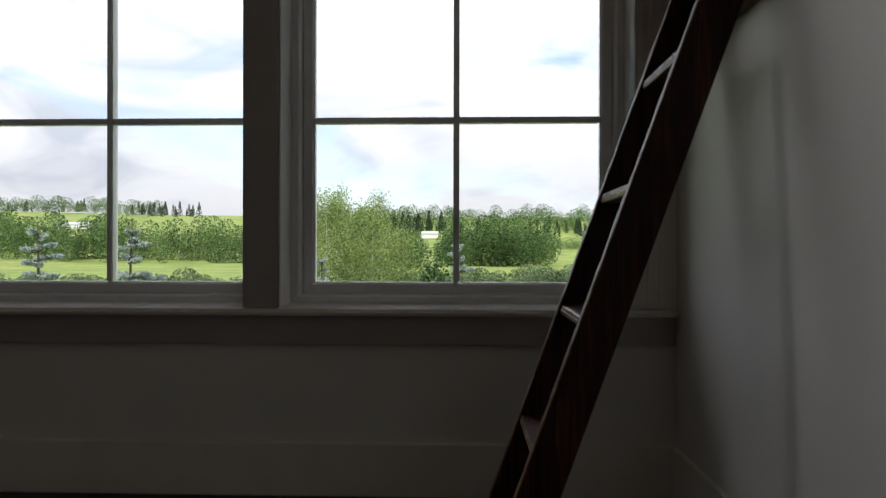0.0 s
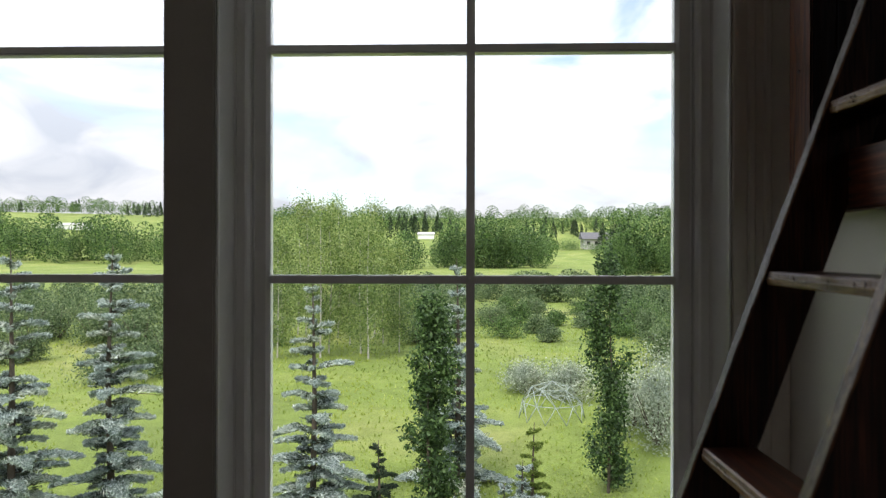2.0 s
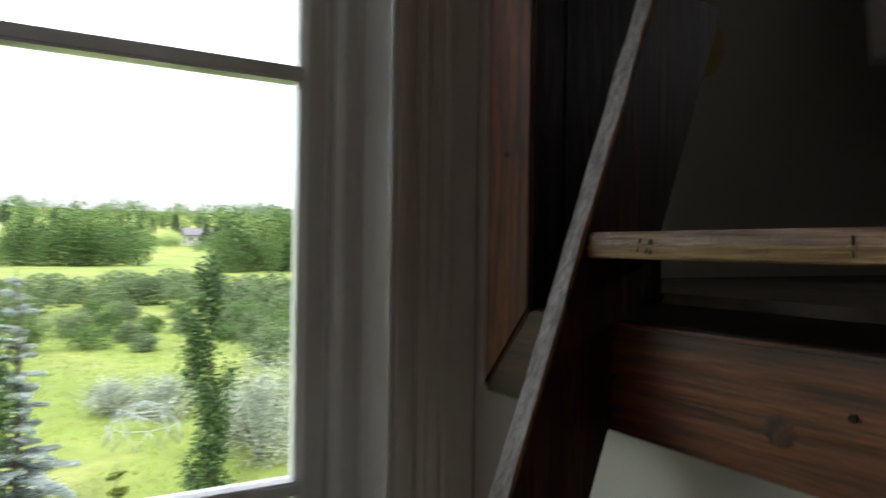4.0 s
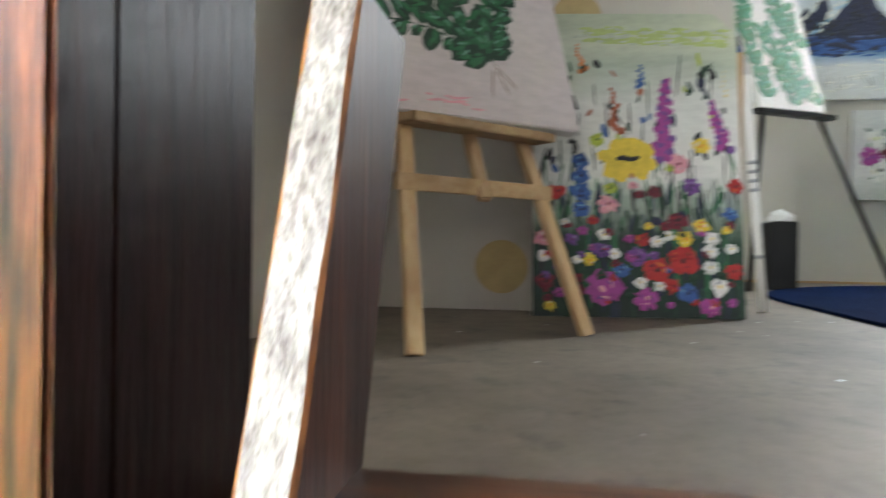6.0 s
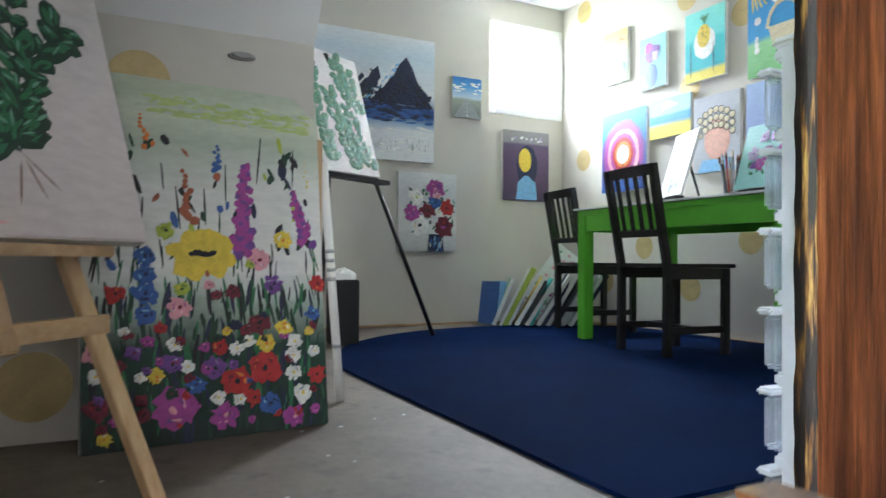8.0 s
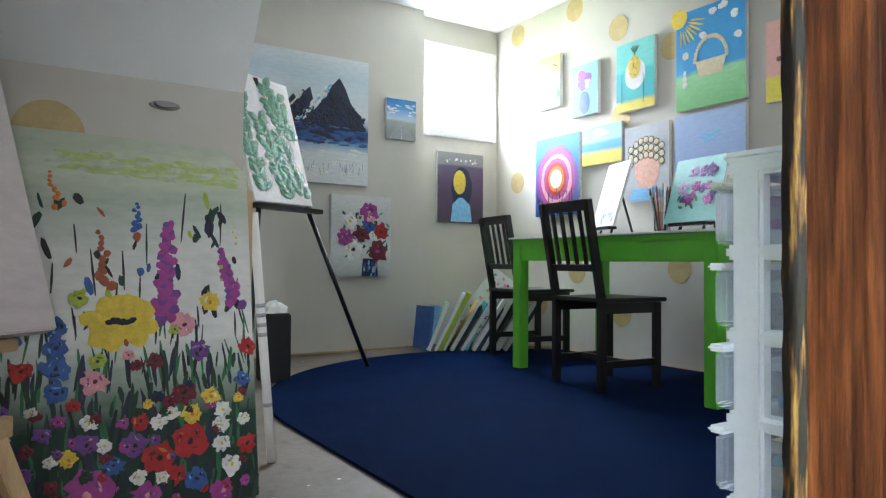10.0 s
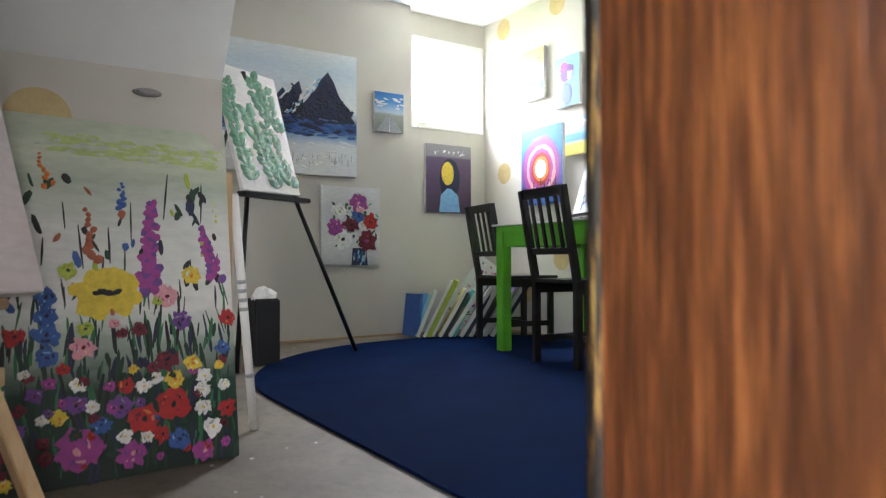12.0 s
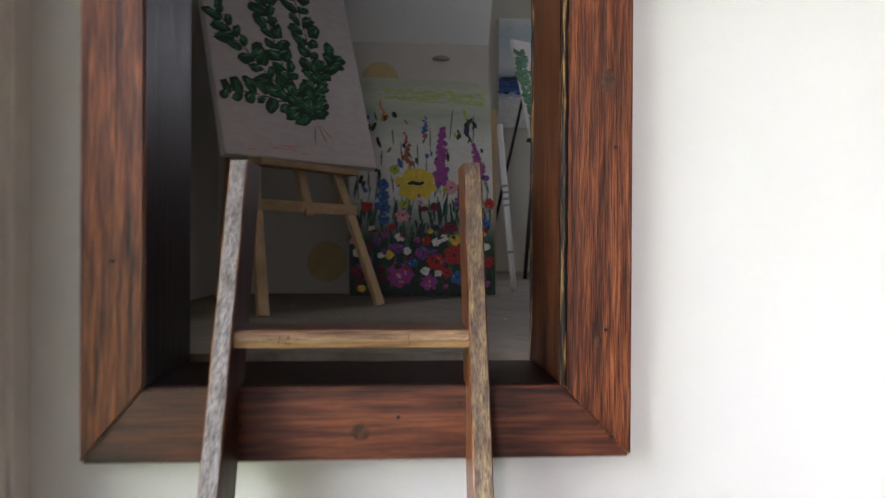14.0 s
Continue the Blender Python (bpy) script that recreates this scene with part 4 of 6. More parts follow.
def mountain_strokes(s, mi, W, H):
    for pts, c in ((((.44, .50), (.49, .60), (.53, .67), (.56, .62), (.60, .70), (.63, .74), (.65, .64), (.66, .50)), "navy"),
                   (((.60, .48), (.68, .60), (.75, .75), (.81, .84), (.85, .76), (.88, .66), (.95, .52), (.99, .44)), "navy")):
        s.poly([(a * W, v * H) for a, v in pts], mi(c))
    for k in range(190):
        u = R(.46, .97)
        top = .50 + .31 * max(0, 1 - abs(u - .81) / .19) if u > .66 else .50 + .24 * max(0, 1 - abs(u - .59) / .10)
        s.blob(u * W, R(.46, max(.48, top - .04)) * H, R(.010, .026), R(.006, .014), mi(random.choice(("navy", "navy", "black", "navy", "black"))), R(-1, 1), 7, 0.005, 0.35, w=0.0012)
    for k in range(32):
        t = R(0, 1)
        s.blob((.765 - .19 * t + R(-.03, .02)) * W, (.78 - .30 * t) * H, R(.012, .03), R(.006, .012), mi(random.choice(("white", "white", "sky"))), 0.9 + R(-.3, .3), 8, 0.004, w=0.0015)
    for k in range(18):
        t = R(0, 1)
        s.blob((.59 - .10 * t) * W, (.70 - .16 * t) * H, R(.008, .02), R(.004, .008), mi("white"), 0.8 + R(-.3, .3), 8, 0.004, w=0.0015)
    for k in range(170):
        v = R(.31, .47)
        s.blob(R(.01, .99) * W, v * H, R(.02, .05), R(.007, .016), mi("navy" if v > .43 else random.choice(("blue", "blue", "navy", "navy"))), R(-.12, .12), 8, 0.003, w=0.001)
    for k in range(70):
        s.blob(R(.02, .98) * W, R(.04, .28) * H, R(.02, .05), R(.004, .009), mi("white"), R(-.2, .2), 8, 0.003)
    for k in range(34):
        s.blob(R(.45, .97) * W, R(.09, .17) * H, .003, R(.012, .03), mi("grey"), R(-.2, .2), 6, 0.002, w=0.002)

wall_e("large canvas of dark snowy mountains above a blue forest", -0.10, -1.297, 2.822, 3.708,
       [(0, (0.72, 0.72, 0.73)), (0.24, (0.74, 0.75, 0.77)), (0.31, (0.26, 0.40, 0.60)), (0.36, (0.03, 0.09, 0.30)), (0.44, (0.025, 0.06, 0.22)), (0.49, (0.50, 0.56, 0.66)), (0.56, (0.76, 0.77, 0.79)), (0.84, (0.56, 0.66, 0.74)), (1, (0.76, 0.78, 0.80))], mountain_strokes, thick=0.036, swirl=0.09)

def road_strokes(s, mi, W, H):
    s.poly([(.05 * W, 0), (.95 * W, 0), (.54 * W, .47 * H), (.46 * W, .47 * H)], mi("grey"), 0.0006)
    for k in range(4):
        s.blob(.5 * W, (.05 + .1 * k) * H, .004 * (1 - .2 * k), .014 * (1 - .15 * k), mi("white"), 0, 6, 0.001, w=0.001)
    for k in range(14):
        s.blob(R(.05, .95) * W, R(.6, .92) * H, R(.012, .03), R(.005, .010), mi("white"), R(-.2, .2), 8, 0.002)
wall_e("small canvas of an empty road under a blue sky", -1.447, -1.695, 3.185, 3.485,
       [(0, (0.22, 0.24, 0.22)), (0.44, (0.36, 0.40, 0.34)), (0.5, (0.55, 0.68, 0.78)), (0.75, (0.08, 0.30, 0.66)), (1, (0.03, 0.17, 0.52))], road_strokes, swirl=0.08)

def bouquet_strokes(s, mi, W, H):
    s.poly([(.50 * W, 0), (.78 * W, 0), (.76 * W, .22 * H), (.52 * W, .22 * H)], mi("navy"), 0.0006)
    for k in range(14):
        s.blob(R(.53, .75) * W, R(.02, .2) * H, R(.006, .012), R(.01, .03), mi(random.choice(("grey", "sky", "blue", "navy"))), R(-.3, .3), 7, 0.002, w=0.001)
    for k in range(54):
        s.blob(R(.18, .95) * W, R(.25, .8) * H, R(.012, .03), R(.006, .011), mi(random.choice(("dkgreen", "green", "mint", "dkgreen"))), R(0, 3), 8, 0.003)
    for u, v, r, c, h in ((.36, .33, .058, "white", "black"), (.76, .31, .062, "wine", "magenta"), (.24, .47, .05, "magenta", "violet"), (.50, .52, .045, "wine", "black"), (.83, .56, .05, "red", "wine"),
                          (.62, .80, .055, "magenta", "pink"), (.30, .68, .048, "white", "lime"), (.62, .63, .04, "blue", "navy"), (.68, .50, .03, "white", "lime"), (.64, .74, .035, "pink", "white")):
        flower(s, mi, u * W, v * H, r * 1.2, c, h)
wall_e("canvas of a mixed bouquet in a dark vase", -1.02, -1.49, 2.18, 2.752, [(0, (0.52, 0.52, 0.52)), (0.3, (0.72, 0.71, 0.70)), (0.7, (0.60, 0.60, 0.61)), (1, (0.72, 0.71, 0.71))], bouquet_strokes)

def figure_strokes(s, mi, W, H):
    s.blob(.52 * W, .50 * H, .10, .17, mi("navy"), 0, 20, 0.001, 0.03)
    s.blob(.47 * W, .58 * H, .06, .095, mi("yellow"), 0, 20, 0.0014, 0.02, w=0.0016)
    s.poly([(.28 * W, .01), (.74 * W, .01), (.70 * W, .26 * H), (.54 * W, .36 * H), (.455 * W, .36 * H), (.32 * W, .26 * H)], mi("sky"), 0.0026)
    for k in range(14):
        s.blob(R(.1, .9) * W, R(.84, .92) * H, .012, .008, mi(random.choice(("lilac", "white"))), R(0, 3), 7, 0.002)
wall_e("purple canvas with a plain yellow and blue shape", -1.95, -2.39, 2.597, 3.155, [(0, (0.075, 0.045, 0.085)), (0.7, (0.12, 0.075, 0.15)), (0.80, (0.12, 0.085, 0.16)), (0.83, (0.26, 0.25, 0.28)), (1, (0.30, 0.29, 0.30))], figure_strokes, 5.03, swirl=0.05)

# ---- paintings on the dotted wall ----
def sun_strokes(s, mi, W, H):
    for r, c, w in ((.225, "violet", .0006), (.20, "magenta", .0012), (.165, "pink", .0018), (.135, "magenta", .0024), (.11, "red", .0030), (.085, "orange", .0036), (.062, "white", .0042)):
        s.blob(.5 * W, .46 * H, r, r * 1.12, mi(c), 0, 26, 0.0004, 0.03, w)
    for k in range(34):
        s.blob(R(.05, .95) * W, R(.12, .30) * H, R(.003, .006), R(.01, .035), mi("black"), R(-.2, .2), 6, 0.001, w=0.005)
    s.blob(.5 * W, .08 * H, .2, .05, mi("blue"), 0, 14, 0.0006, 0.1, 0.0052)
wall_s("canvas of a white sun in pink rings on blue", 4.50, 4.025, 2.63, 3.215, [(0, (0.02, 0.08, 0.30)), (0.3, (0.10, 0.10, 0.4)), (0.7, (0.03, 0.22, 0.55)), (1, (0.02, 0.25, 0.58))], sun_strokes)

def few(*spec):
    def run(s, mi, W, H):
        for u, v, ru, rv, c, n in spec:
            for k in range(n):
                j = 0 if n == 1 else 1
                s.blob((u + j * R(-.08, .08)) * W, (v + j * R(-.06, .06)) * H, ru, rv, mi(c), 0 if n == 1 else R(-.6, .6), 14 if n == 1 else 8, 0.002, 0.06 if n == 1 else 0.2, 0.0006 + 0.0005 * spec.index((u, v, ru, rv, c, n)))
    return run

wall_s("canvas of a yellow beach and blue sea", 4.0, 3.63, 2.955, 3.22, [(0, (0.72, 0.60, 0.06)), (0.30, (0.76, 0.66, 0.08)), (0.40, (0.10, 0.36, 0.62)), (0.55, (0.12, 0.42, 0.68)), (0.62, (0.42, 0.66, 0.76)), (1, (0.36, 0.66, 0.78))], few((.5, .8, .05, .008, "white", 8)), swirl=0.1)

def rollers(s, mi, W, H):
    s.poly([(.1 * W, 0), (.9 * W, 0), (.8 * W, .16 * H), (.2 * W, .16 * H)], mi("sky"), 0.0006)
    s.blob(.52 * W, .42 * H, .10, .13, mi("peach"), 0, 18, 0.001, 0.02, 0.001)
    for k in range(7):
        for j in range(3):
            u, v = .16 + .115 * k, .60 + .10 * j - .012 * (k - 3) ** 2
            s.blob(u * W, v * H, .024, .024, mi("black"), 0, 14, 0.0006, 0.05, 0.003)
            s.blob(u * W, v * H, .019, .019, mi("sand"), 0, 14, 0.0016, 0.05, 0.0036)
wall_s("grey canvas with rows of round curls over a plain shape", 3.607, 3.25, 2.68, 3.16, [(0, (0.45, 0.46, 0.50)), (0.5, (0.54, 0.54, 0.58)), (1, (0.50, 0.51, 0.56))], rollers)

def pineapple(s, mi, W, H):
    s.blob(.5 * W, .52 * H, .085, .10, mi("white"), 0, 20, 0.0006, 0.03, 0.0006)
    s.blob(.48 * W, .62 * H, .052, .075, mi("yellow"), 0, 18, 0.002, 0.03, 0.0014)
    for k in range(16):
        s.blob(.48 * W + R(-.035, .035), .62 * H + R(-.055, .055), .012, .002, mi("brown"), random.choice((.8, -.8)), 6, 0.001, w=0.0038)
    for a in (-.7, -.35, 0, .35, .7):
        s.blob(.5 * W + .022 * a, .86 * H, .006, .034, mi("green"), -a, 6, 0.002, w=0.0018)
    for u in (.16, .72):
        s.blob(u * W, .30 * H, .004, .12, mi("navy"), 0, 6, 0.001, w=0.002)
wall_s("turquoise canvas of a pineapple over a yellow beach", 3.68, 3.36, 3.27, 3.72, [(0, (0.72, 0.60, 0.06)), (0.12, (0.74, 0.62, 0.08)), (0.17, (0.03, 0.42, 0.46)), (0.55, (0.05, 0.50, 0.52)), (0.62, (0.16, 0.62, 0.60)), (1, (0.22, 0.64, 0.60))], pineapple, swirl=0.05)

def basket(s, mi, W, H):
    for a in range(8):
        t = -0.2 - a * 0.19
        s.blob(.07 * W + .12 * math.cos(t), .93 * H + .12 * math.sin(t), .055, .006, mi("yellow"), t, 6, 0.001, w=0.001)
    s.blob(.05 * W, .95 * H, .06, .06, mi("yellow"), 0, 16, 0.001, 0.04, 0.0014)
    for u, v in ((.42, .72), (.55, .92), (.86, .83), (.88, .62), (.14, .55), (.70, .95)):
        for k in range(3):
            s.blob(u * W + R(-.016, .016), v * H + R(-.012, .012), .022, .017, mi("white"), 0, 10, 0.002, w=0.001)
    for k in range(24):
        a = math.pi * k / 23
        s.blob(.52 * W + .105 * math.cos(a), .46 * H + .13 * math.sin(a), .013, .010, mi("sand"), a, 8, 0.003, w=0.0012)
    s.poly([(.30 * W, .46 * H), (.74 * W, .46 * H), (.68 * W, .30 * H), (.36 * W, .30 * H)], mi("sand"), 0.0016)
    for k in range(3):
        s.blob(.14 * W, (.26 + .055 * k) * H, .018 - .003 * k, .02, mi("white"), 0, 12, 0.002, 0.04, 0.0012)
wall_s("bright canvas of a basket under a sunny sky", 3.20, 2.735, 3.192, 3.78, [(0, (0.20, 0.50, 0.18)), (0.26, (0.30, 0.62, 0.28)), (0.33, (0.34, 0.66, 0.34)), (0.38, (0.05, 0.33, 0.66)), (1, (0.03, 0.26, 0.60))], basket, swirl=0.08)
wall_s("pale blue canvas hanging behind the table", 3.21, 2.737, 2.795, 3.165, [(0, (0.30, 0.40, 0.66)), (0.5, (0.34, 0.44, 0.70)), (1, (0.38, 0.50, 0.74))], few((.5, .6, .06, .008, "sky", 7)))
wall_s("teal canvas of a lilac bunch in a vase", 4.105, 3.845, 3.315, 3.68, [(0, (0.20, 0.42, 0.50)), (1, (0.26, 0.52, 0.55))], few((.5, .25, .055, .08, "blue", 1), (.42, .62, .030, .026, "violet", 26), (.6, .72, .026, .022, "violet", 22), (.38, .78, .022, .020, "magenta", 8), (.6, .6, .02, .018, "lilac", 8)))
wall_s("pale canvas with a white bottle and a green pot", 4.485, 4.225, 3.435, 3.825, [(0, (0.26, 0.46, 0.36)), (0.4, (0.32, 0.52, 0.46)), (0.7, (0.60, 0.50, 0.14)), (1, (0.62, 0.50, 0.10))], few((.45, .35, .04, .12, "white", 1), (.45, .62, .03, .03, "sky", 1), (.84, .25, .03, .05, "green", 1), (.75, .8, .02, .008, "brown", 3)))
wall_s("peach canvas of a potted plant", 2.62, 2.34, 3.135, 3.565, [(0, (0.74, 0.62, 0.06)), (0.28, (0.76, 0.64, 0.08)), (0.34, (0.76, 0.40, 0.34)), (1, (0.80, 0.46, 0.40))], few((.5, .28, .055, .075, "orange", 1), (.5, .5, .004, .06, "dkgreen", 1), (.5, .68, .03, .02, "green", 1), (.25, .48, .014, .012, "brown", 2)), swirl=0.04)

# ---- green table ----
table = thing("table", (3.0, -2.05, ZL), "bright green painted table with a white board on top", "table")
TX0, TX1, TY0, TY1, TZ = 2.325, 3.725, -2.44, -1.69, 2.418
part("tabletop", Bm().box(TX0, TX1, TY0, TY1, TZ - 0.03, TZ, 0.004), GREEN, table)
for x in (TX0 + 0.035, TX1 - 0.035):
    for y in (TY0 + 0.035, TY1 - 0.035):
        part("leg", Bm().box(x - 0.034, x + 0.034, y - 0.034, y + 0.034, ZL + 0.012, TZ - 0.03, 0.004), GREEN, table)
for q in ((TX0 + 0.07, TX1 - 0.07, TY1 - 0.03, TY1 - 0.008), (TX0 + 0.07, TX1 - 0.07, TY0 + 0.008, TY0 + 0.03), (TX0 + 0.008, TX0 + 0.03, TY0 + 0.07, TY1 - 0.07), (TX1 - 0.03, TX1 - 0.008, TY0 + 0.07, TY1 - 0.07)):
    part("apron", Bm().box(*q, TZ - 0.125, TZ - 0.03, 0.002), GREEN, table)
solo("table_board", Bm().box(TX0 - 0.015, TX1 + 0.02, TY0 + 0.01, TY1 + 0.02, TZ + 0.001, TZ + 0.013, 0.003), TABLE_TOP, "white paint-splashed board lying on the green table", "board", at=(3.0, -2.05, TZ))
ZT = TZ + 0.014

# ---- chairs ----
def chair():
    c = thing("dining_chair", (0, 0, 0), "black-brown stained wooden chair with a slatted back", "chair", "chairs at the green table")
    sx, d, h = 0.175, 0.40, 0.93
    for s in (-1, 1):
        part("front_leg", Bm().box(s * sx - 0.018, s * sx + 0.018, d - 0.036, d, 0, 0.43, 0.003), BLACK_WOOD, c)
        b = Bm().bar((s * sx, 0.018, 0), (s * sx, 0.018, 0.44), 0.034, 0.040, (1, 0, 0), 0.003)
        b.bar((s * sx, 0.018, 0.43), (s * sx, -0.075, h), 0.034, 0.038, (1, 0, 0), 0.003)
        part("back_post", b, BLACK_WOOD, c)
        part("side_stretcher", Bm().box(s * sx - 0.009, s * sx + 0.009, 0.03, d - 0.03, 0.11, 0.145, 0.002), BLACK_WOOD, c)
        part("side_rail", Bm().box(s * sx - 0.010, s * sx + 0.010, 0.03, d - 0.03, 0.375, 0.43, 0.002), BLACK_WOOD, c)
    part("cross_stretcher", Bm().box(-sx, sx, d * 0.45, d * 0.45 + 0.02, 0.115, 0.145, 0.002), BLACK_WOOD, c)
    part("front_rail", Bm().box(-sx, sx, d - 0.03, d - 0.01, 0.375, 0.43, 0.002), BLACK_WOOD, c)
    part("seat", Bm().box(-0.205, 0.205, -0.005, d + 0.03, 0.432, 0.452, 0.006), BLACK_WOOD, c)
    lean = lambda z: 0.018 - 0.093 * (z - 0.43) / (h - 0.43)
    part("top_rail", Bm().bar((-sx, lean(0.905), 0.905), (sx, lean(0.905), 0.905), 0.055, 0.02, (0, -0.18, 1), 0.004), BLACK_WOOD, c)
    part("lower_rail", Bm().bar((-sx, lean(0.60), 0.60), (sx, lean(0.60), 0.60), 0.035, 0.02, (0, -0.18, 1), 0.003), BLACK_WOOD, c)
    for k in range(4):
        x = -0.105 + 0.07 * k
        part("slat", Bm().bar((x, lean(0.61), 0.61), (x, lean(0.89), 0.89), 0.024, 0.012, (1, 0, 0), 0.002), BLACK_WOOD, c)
    return c
c1 = chair()
c1.matrix_world = pose(3.05, -1.56, ZL + 0.012, 0, 0, 176)
copy_thing(c1, pose(4.12, -1.925, ZL + 0.012, 0, 0, 172))

# ---- on the table ----
def table_easel(x, y, wide, turn, label):
    e = thing("table_easel", (0, 0, 0), label, "easel")
    for s in (-1, 1):
        part("leg", Bm().bar((s * wide * 0.35, 0.03, 0), (s * 0.02, -0.07, 0.30), 0.014, 0.010, (1, 0, 0), 0.001), BLACK_WOOD, e)
    part("rear_leg", Bm().bar((0, -0.16, 0), (0, -0.075, 0.28), 0.014, 0.010, (1, 0, 0), 0.001), BLACK_WOOD, e)
    part("tray", Bm().box(-wide / 2, wide / 2, 0.005, 0.06, 0.045, 0.062, 0.002), BLACK_WOOD, e)
    e.matrix_world = pose(x, y, ZT, 0, 0, turn)
    return e

def blossom(s, mi, W, H):
    for k in range(5):
        s.blob(R(.3, .7) * W, (.15 + .16 * k) * H, R(.03, .06), .003, mi("navy"), R(.3, 1.2), 6, 0.001)
    for k in range(42):
        s.blob(R(.15, .9) * W, R(.08, .92) * H, R(.013, .026), R(.007, .014), mi(random.choice(("blue", "navy", "blue", "navy", "sky"))), R(0, 3), 7, 0.002)

def roses(s, mi, W, H):
    for k in range(11):
        flower(s, mi, R(.25, .85) * W, R(.30, .80) * H, R(.026, .04), random.choice(("magenta", "violet", "lilac")), "violet")
    for k in range(8):
        s.blob(R(.2, .6) * W, R(.22, .4) * H, .02, .009, mi("green"), R(0, 3), 7, 0.002)

def on_easel(x, y, turn, wide, high, label, stops, strokes):
    m = pose(x, y, ZT, 0, 0, turn)
    r = m.to_3x3()
    up = Vector((0, -0.30, 1)).normalized()
    corner = m @ Vector((wide / 2, 0.045, 0.064))
    painting(label, corner, r @ Vector((-1, 0, 0)), r @ up, wide, high, stops, strokes, 0.016)
table_easel(3.36, -2.12, 0.22, -20, "small black table easel holding a blossom canvas")
on_easel(3.36, -2.12, -20, 0.28, 0.40, "white canvas of blue blossom sprigs on a table easel", [(0, (0.56, 0.59, 0.62)), (1, (0.60, 0.63, 0.65))], blossom)
table_easel(2.78, -2.14, 0.26, -8, "small black table easel holding a rose canvas")
on_easel(2.78, -2.14, -8, 0.36, 0.36, "mint canvas of purple roses on a table easel", [(0, (0.30, 0.60, 0.58)), (1, (0.34, 0.62, 0.62))], roses)

jar = thing("brush_jar", (3.02, -2.18, ZT), "clear jar full of paint brushes on the table", "jar")
part("jar", Bm().tube((3.02, -2.18, ZT), (3.02, -2.18, ZT + 0.13), 0.042, 0.046, 20), CLEAR, jar)
for k in range(9):
    a = R(0, 6.3)
    p, q = Vector((3.02 + .02 * math.cos(a), -2.18 + .02 * math.sin(a), ZT + 0.01)), Vector((3.02 + .06 * math.cos(a), -2.18 + .06 * math.sin(a), ZT + R(.20, .28)))
    br = part("brush", Bm().tube(p, q, 0.004, 0.005, 8), random.choice((PINE, BLACK_WOOD, PAINT["red"], PAINT["grey"])), jar)
    part("bristles", Bm().tube(q, q + (q - p).normalized() * 0.035, 0.008, 0.004, 8), PAINT[random.choice(("brown", "sand", "grey"))], br)

# ---- stack of small canvases in the corner ----
edges = ("blue", "sky", "grass", "sky", "lime", "white", "yellow", "black", "white", "teal", "white", "navy", "white", "black", "white", "violet", "white", "navy")
for k in range(18):
    hgt, dep, lean, th = (R(.36, .46) if k > 1 else R(.29, .33)), (R(.24, .34) if k > 4 else R(.17, .2)), (4, 13, 19, 24)[min(k, 3)] + R(-3, 5) + 0.4 * k, (0.02 if k in (4, 12) else R(.009, .015))
    b = Bm().box(0, dep, -th, th, 0, hgt, 0.002)
    for f in b.bm.faces:
        f.material_index = 1 if abs(f.normal.y) > 0.9 else 0
    b.bm.normal_update()
    for f in b.bm.faces:
        f.material_index = 1 if abs(f.normal.y) > 0.9 else 0
    c = edges[k % len(edges)]
    ob = solo("small_canvas", b, [PAINT[c] if k in (0, 1, 4, 7, 9, 11, 13, 17) else CANVAS, PAINT[c]], "small painted canvas leaning in a row by the wall", "canvas", "small canvases leaning in the corner")
    ob.matrix_world = pose(4.67 - 0.0195 * k + R(-.02, .02) - (0.045, 0.02, 0)[min(k, 2)], -1.59 - 0.033 * k - (0.075, 0.035, 0)[min(k, 2)], ZL + 0.012, lean, 0, -33 + R(-4, 4) + (38, 26, 0)[min(k, 2)])

def pink_blossom(s, mi, W, H):
    for k in range(6):
        s.blob(R(.3, .7) * W, R(.1, .9) * H, R(.05, .1), .004, mi("brown"), R(.4, 1.4), 6, 0.001)
    for k in range(60):
        s.blob(R(.08, .92) * W, R(.05, .95) * H, R(.010, .02), R(.008, .014), mi(random.choice(("pink", "magenta", "white", "pink", "mint"))), R(0, 3), 8, 0.003)
painting("canvas of pink blossom leaning behind the small canvases", (4.877, -2.03, ZL + 0.19), (-0.414, -0.685, -0.6), (-0.311, -0.513, 0.8), 0.30, 0.52, [(0, (0.70, 0.72, 0.70)), (1, (0.74, 0.74, 0.74))], pink_blossom, 0.02)

# ---- black easel ----
bez = thing("black_easel", (4.05, -0.45, ZL), "black metal tripod easel holding a fern canvas", "easel")
bt = Vector((0.5, -0.866, 0))
bl0 = Vector((3.86, -0.17, 2.575))
bn = Vector((-0.866, -0.5, 0))
tl, tr = bl0 + bt * 0.08 - Vector((0, 0, 0.01)), bl0 + bt * 0.46 - Vector((0, 0, 0.01))
part("tray", Bm().bar(bl0 - bt * 0.03 + bn * 0.01 - Vector((0, 0, 0.018)), bl0 + bt * 0.50 + bn * 0.01 - Vector((0, 0, 0.018)), 0.026, 0.06, (0, 0, 1), 0.004), BLACK_METAL, bez)
apex = bl0 + bt * 0.19 - bn * 0.20 + Vector((0, 0, 0.66))
part("leg", Bm().tube(Vector((3.80, -0.12, ZL + 0.0)), bl0 + bt * 0.06 - bn * 0.03, 0.013, 0.013, 10).tube(bl0 + bt * 0.06 - bn * 0.03, apex, 0.010, 0.009, 10), BLACK_METAL, bez)
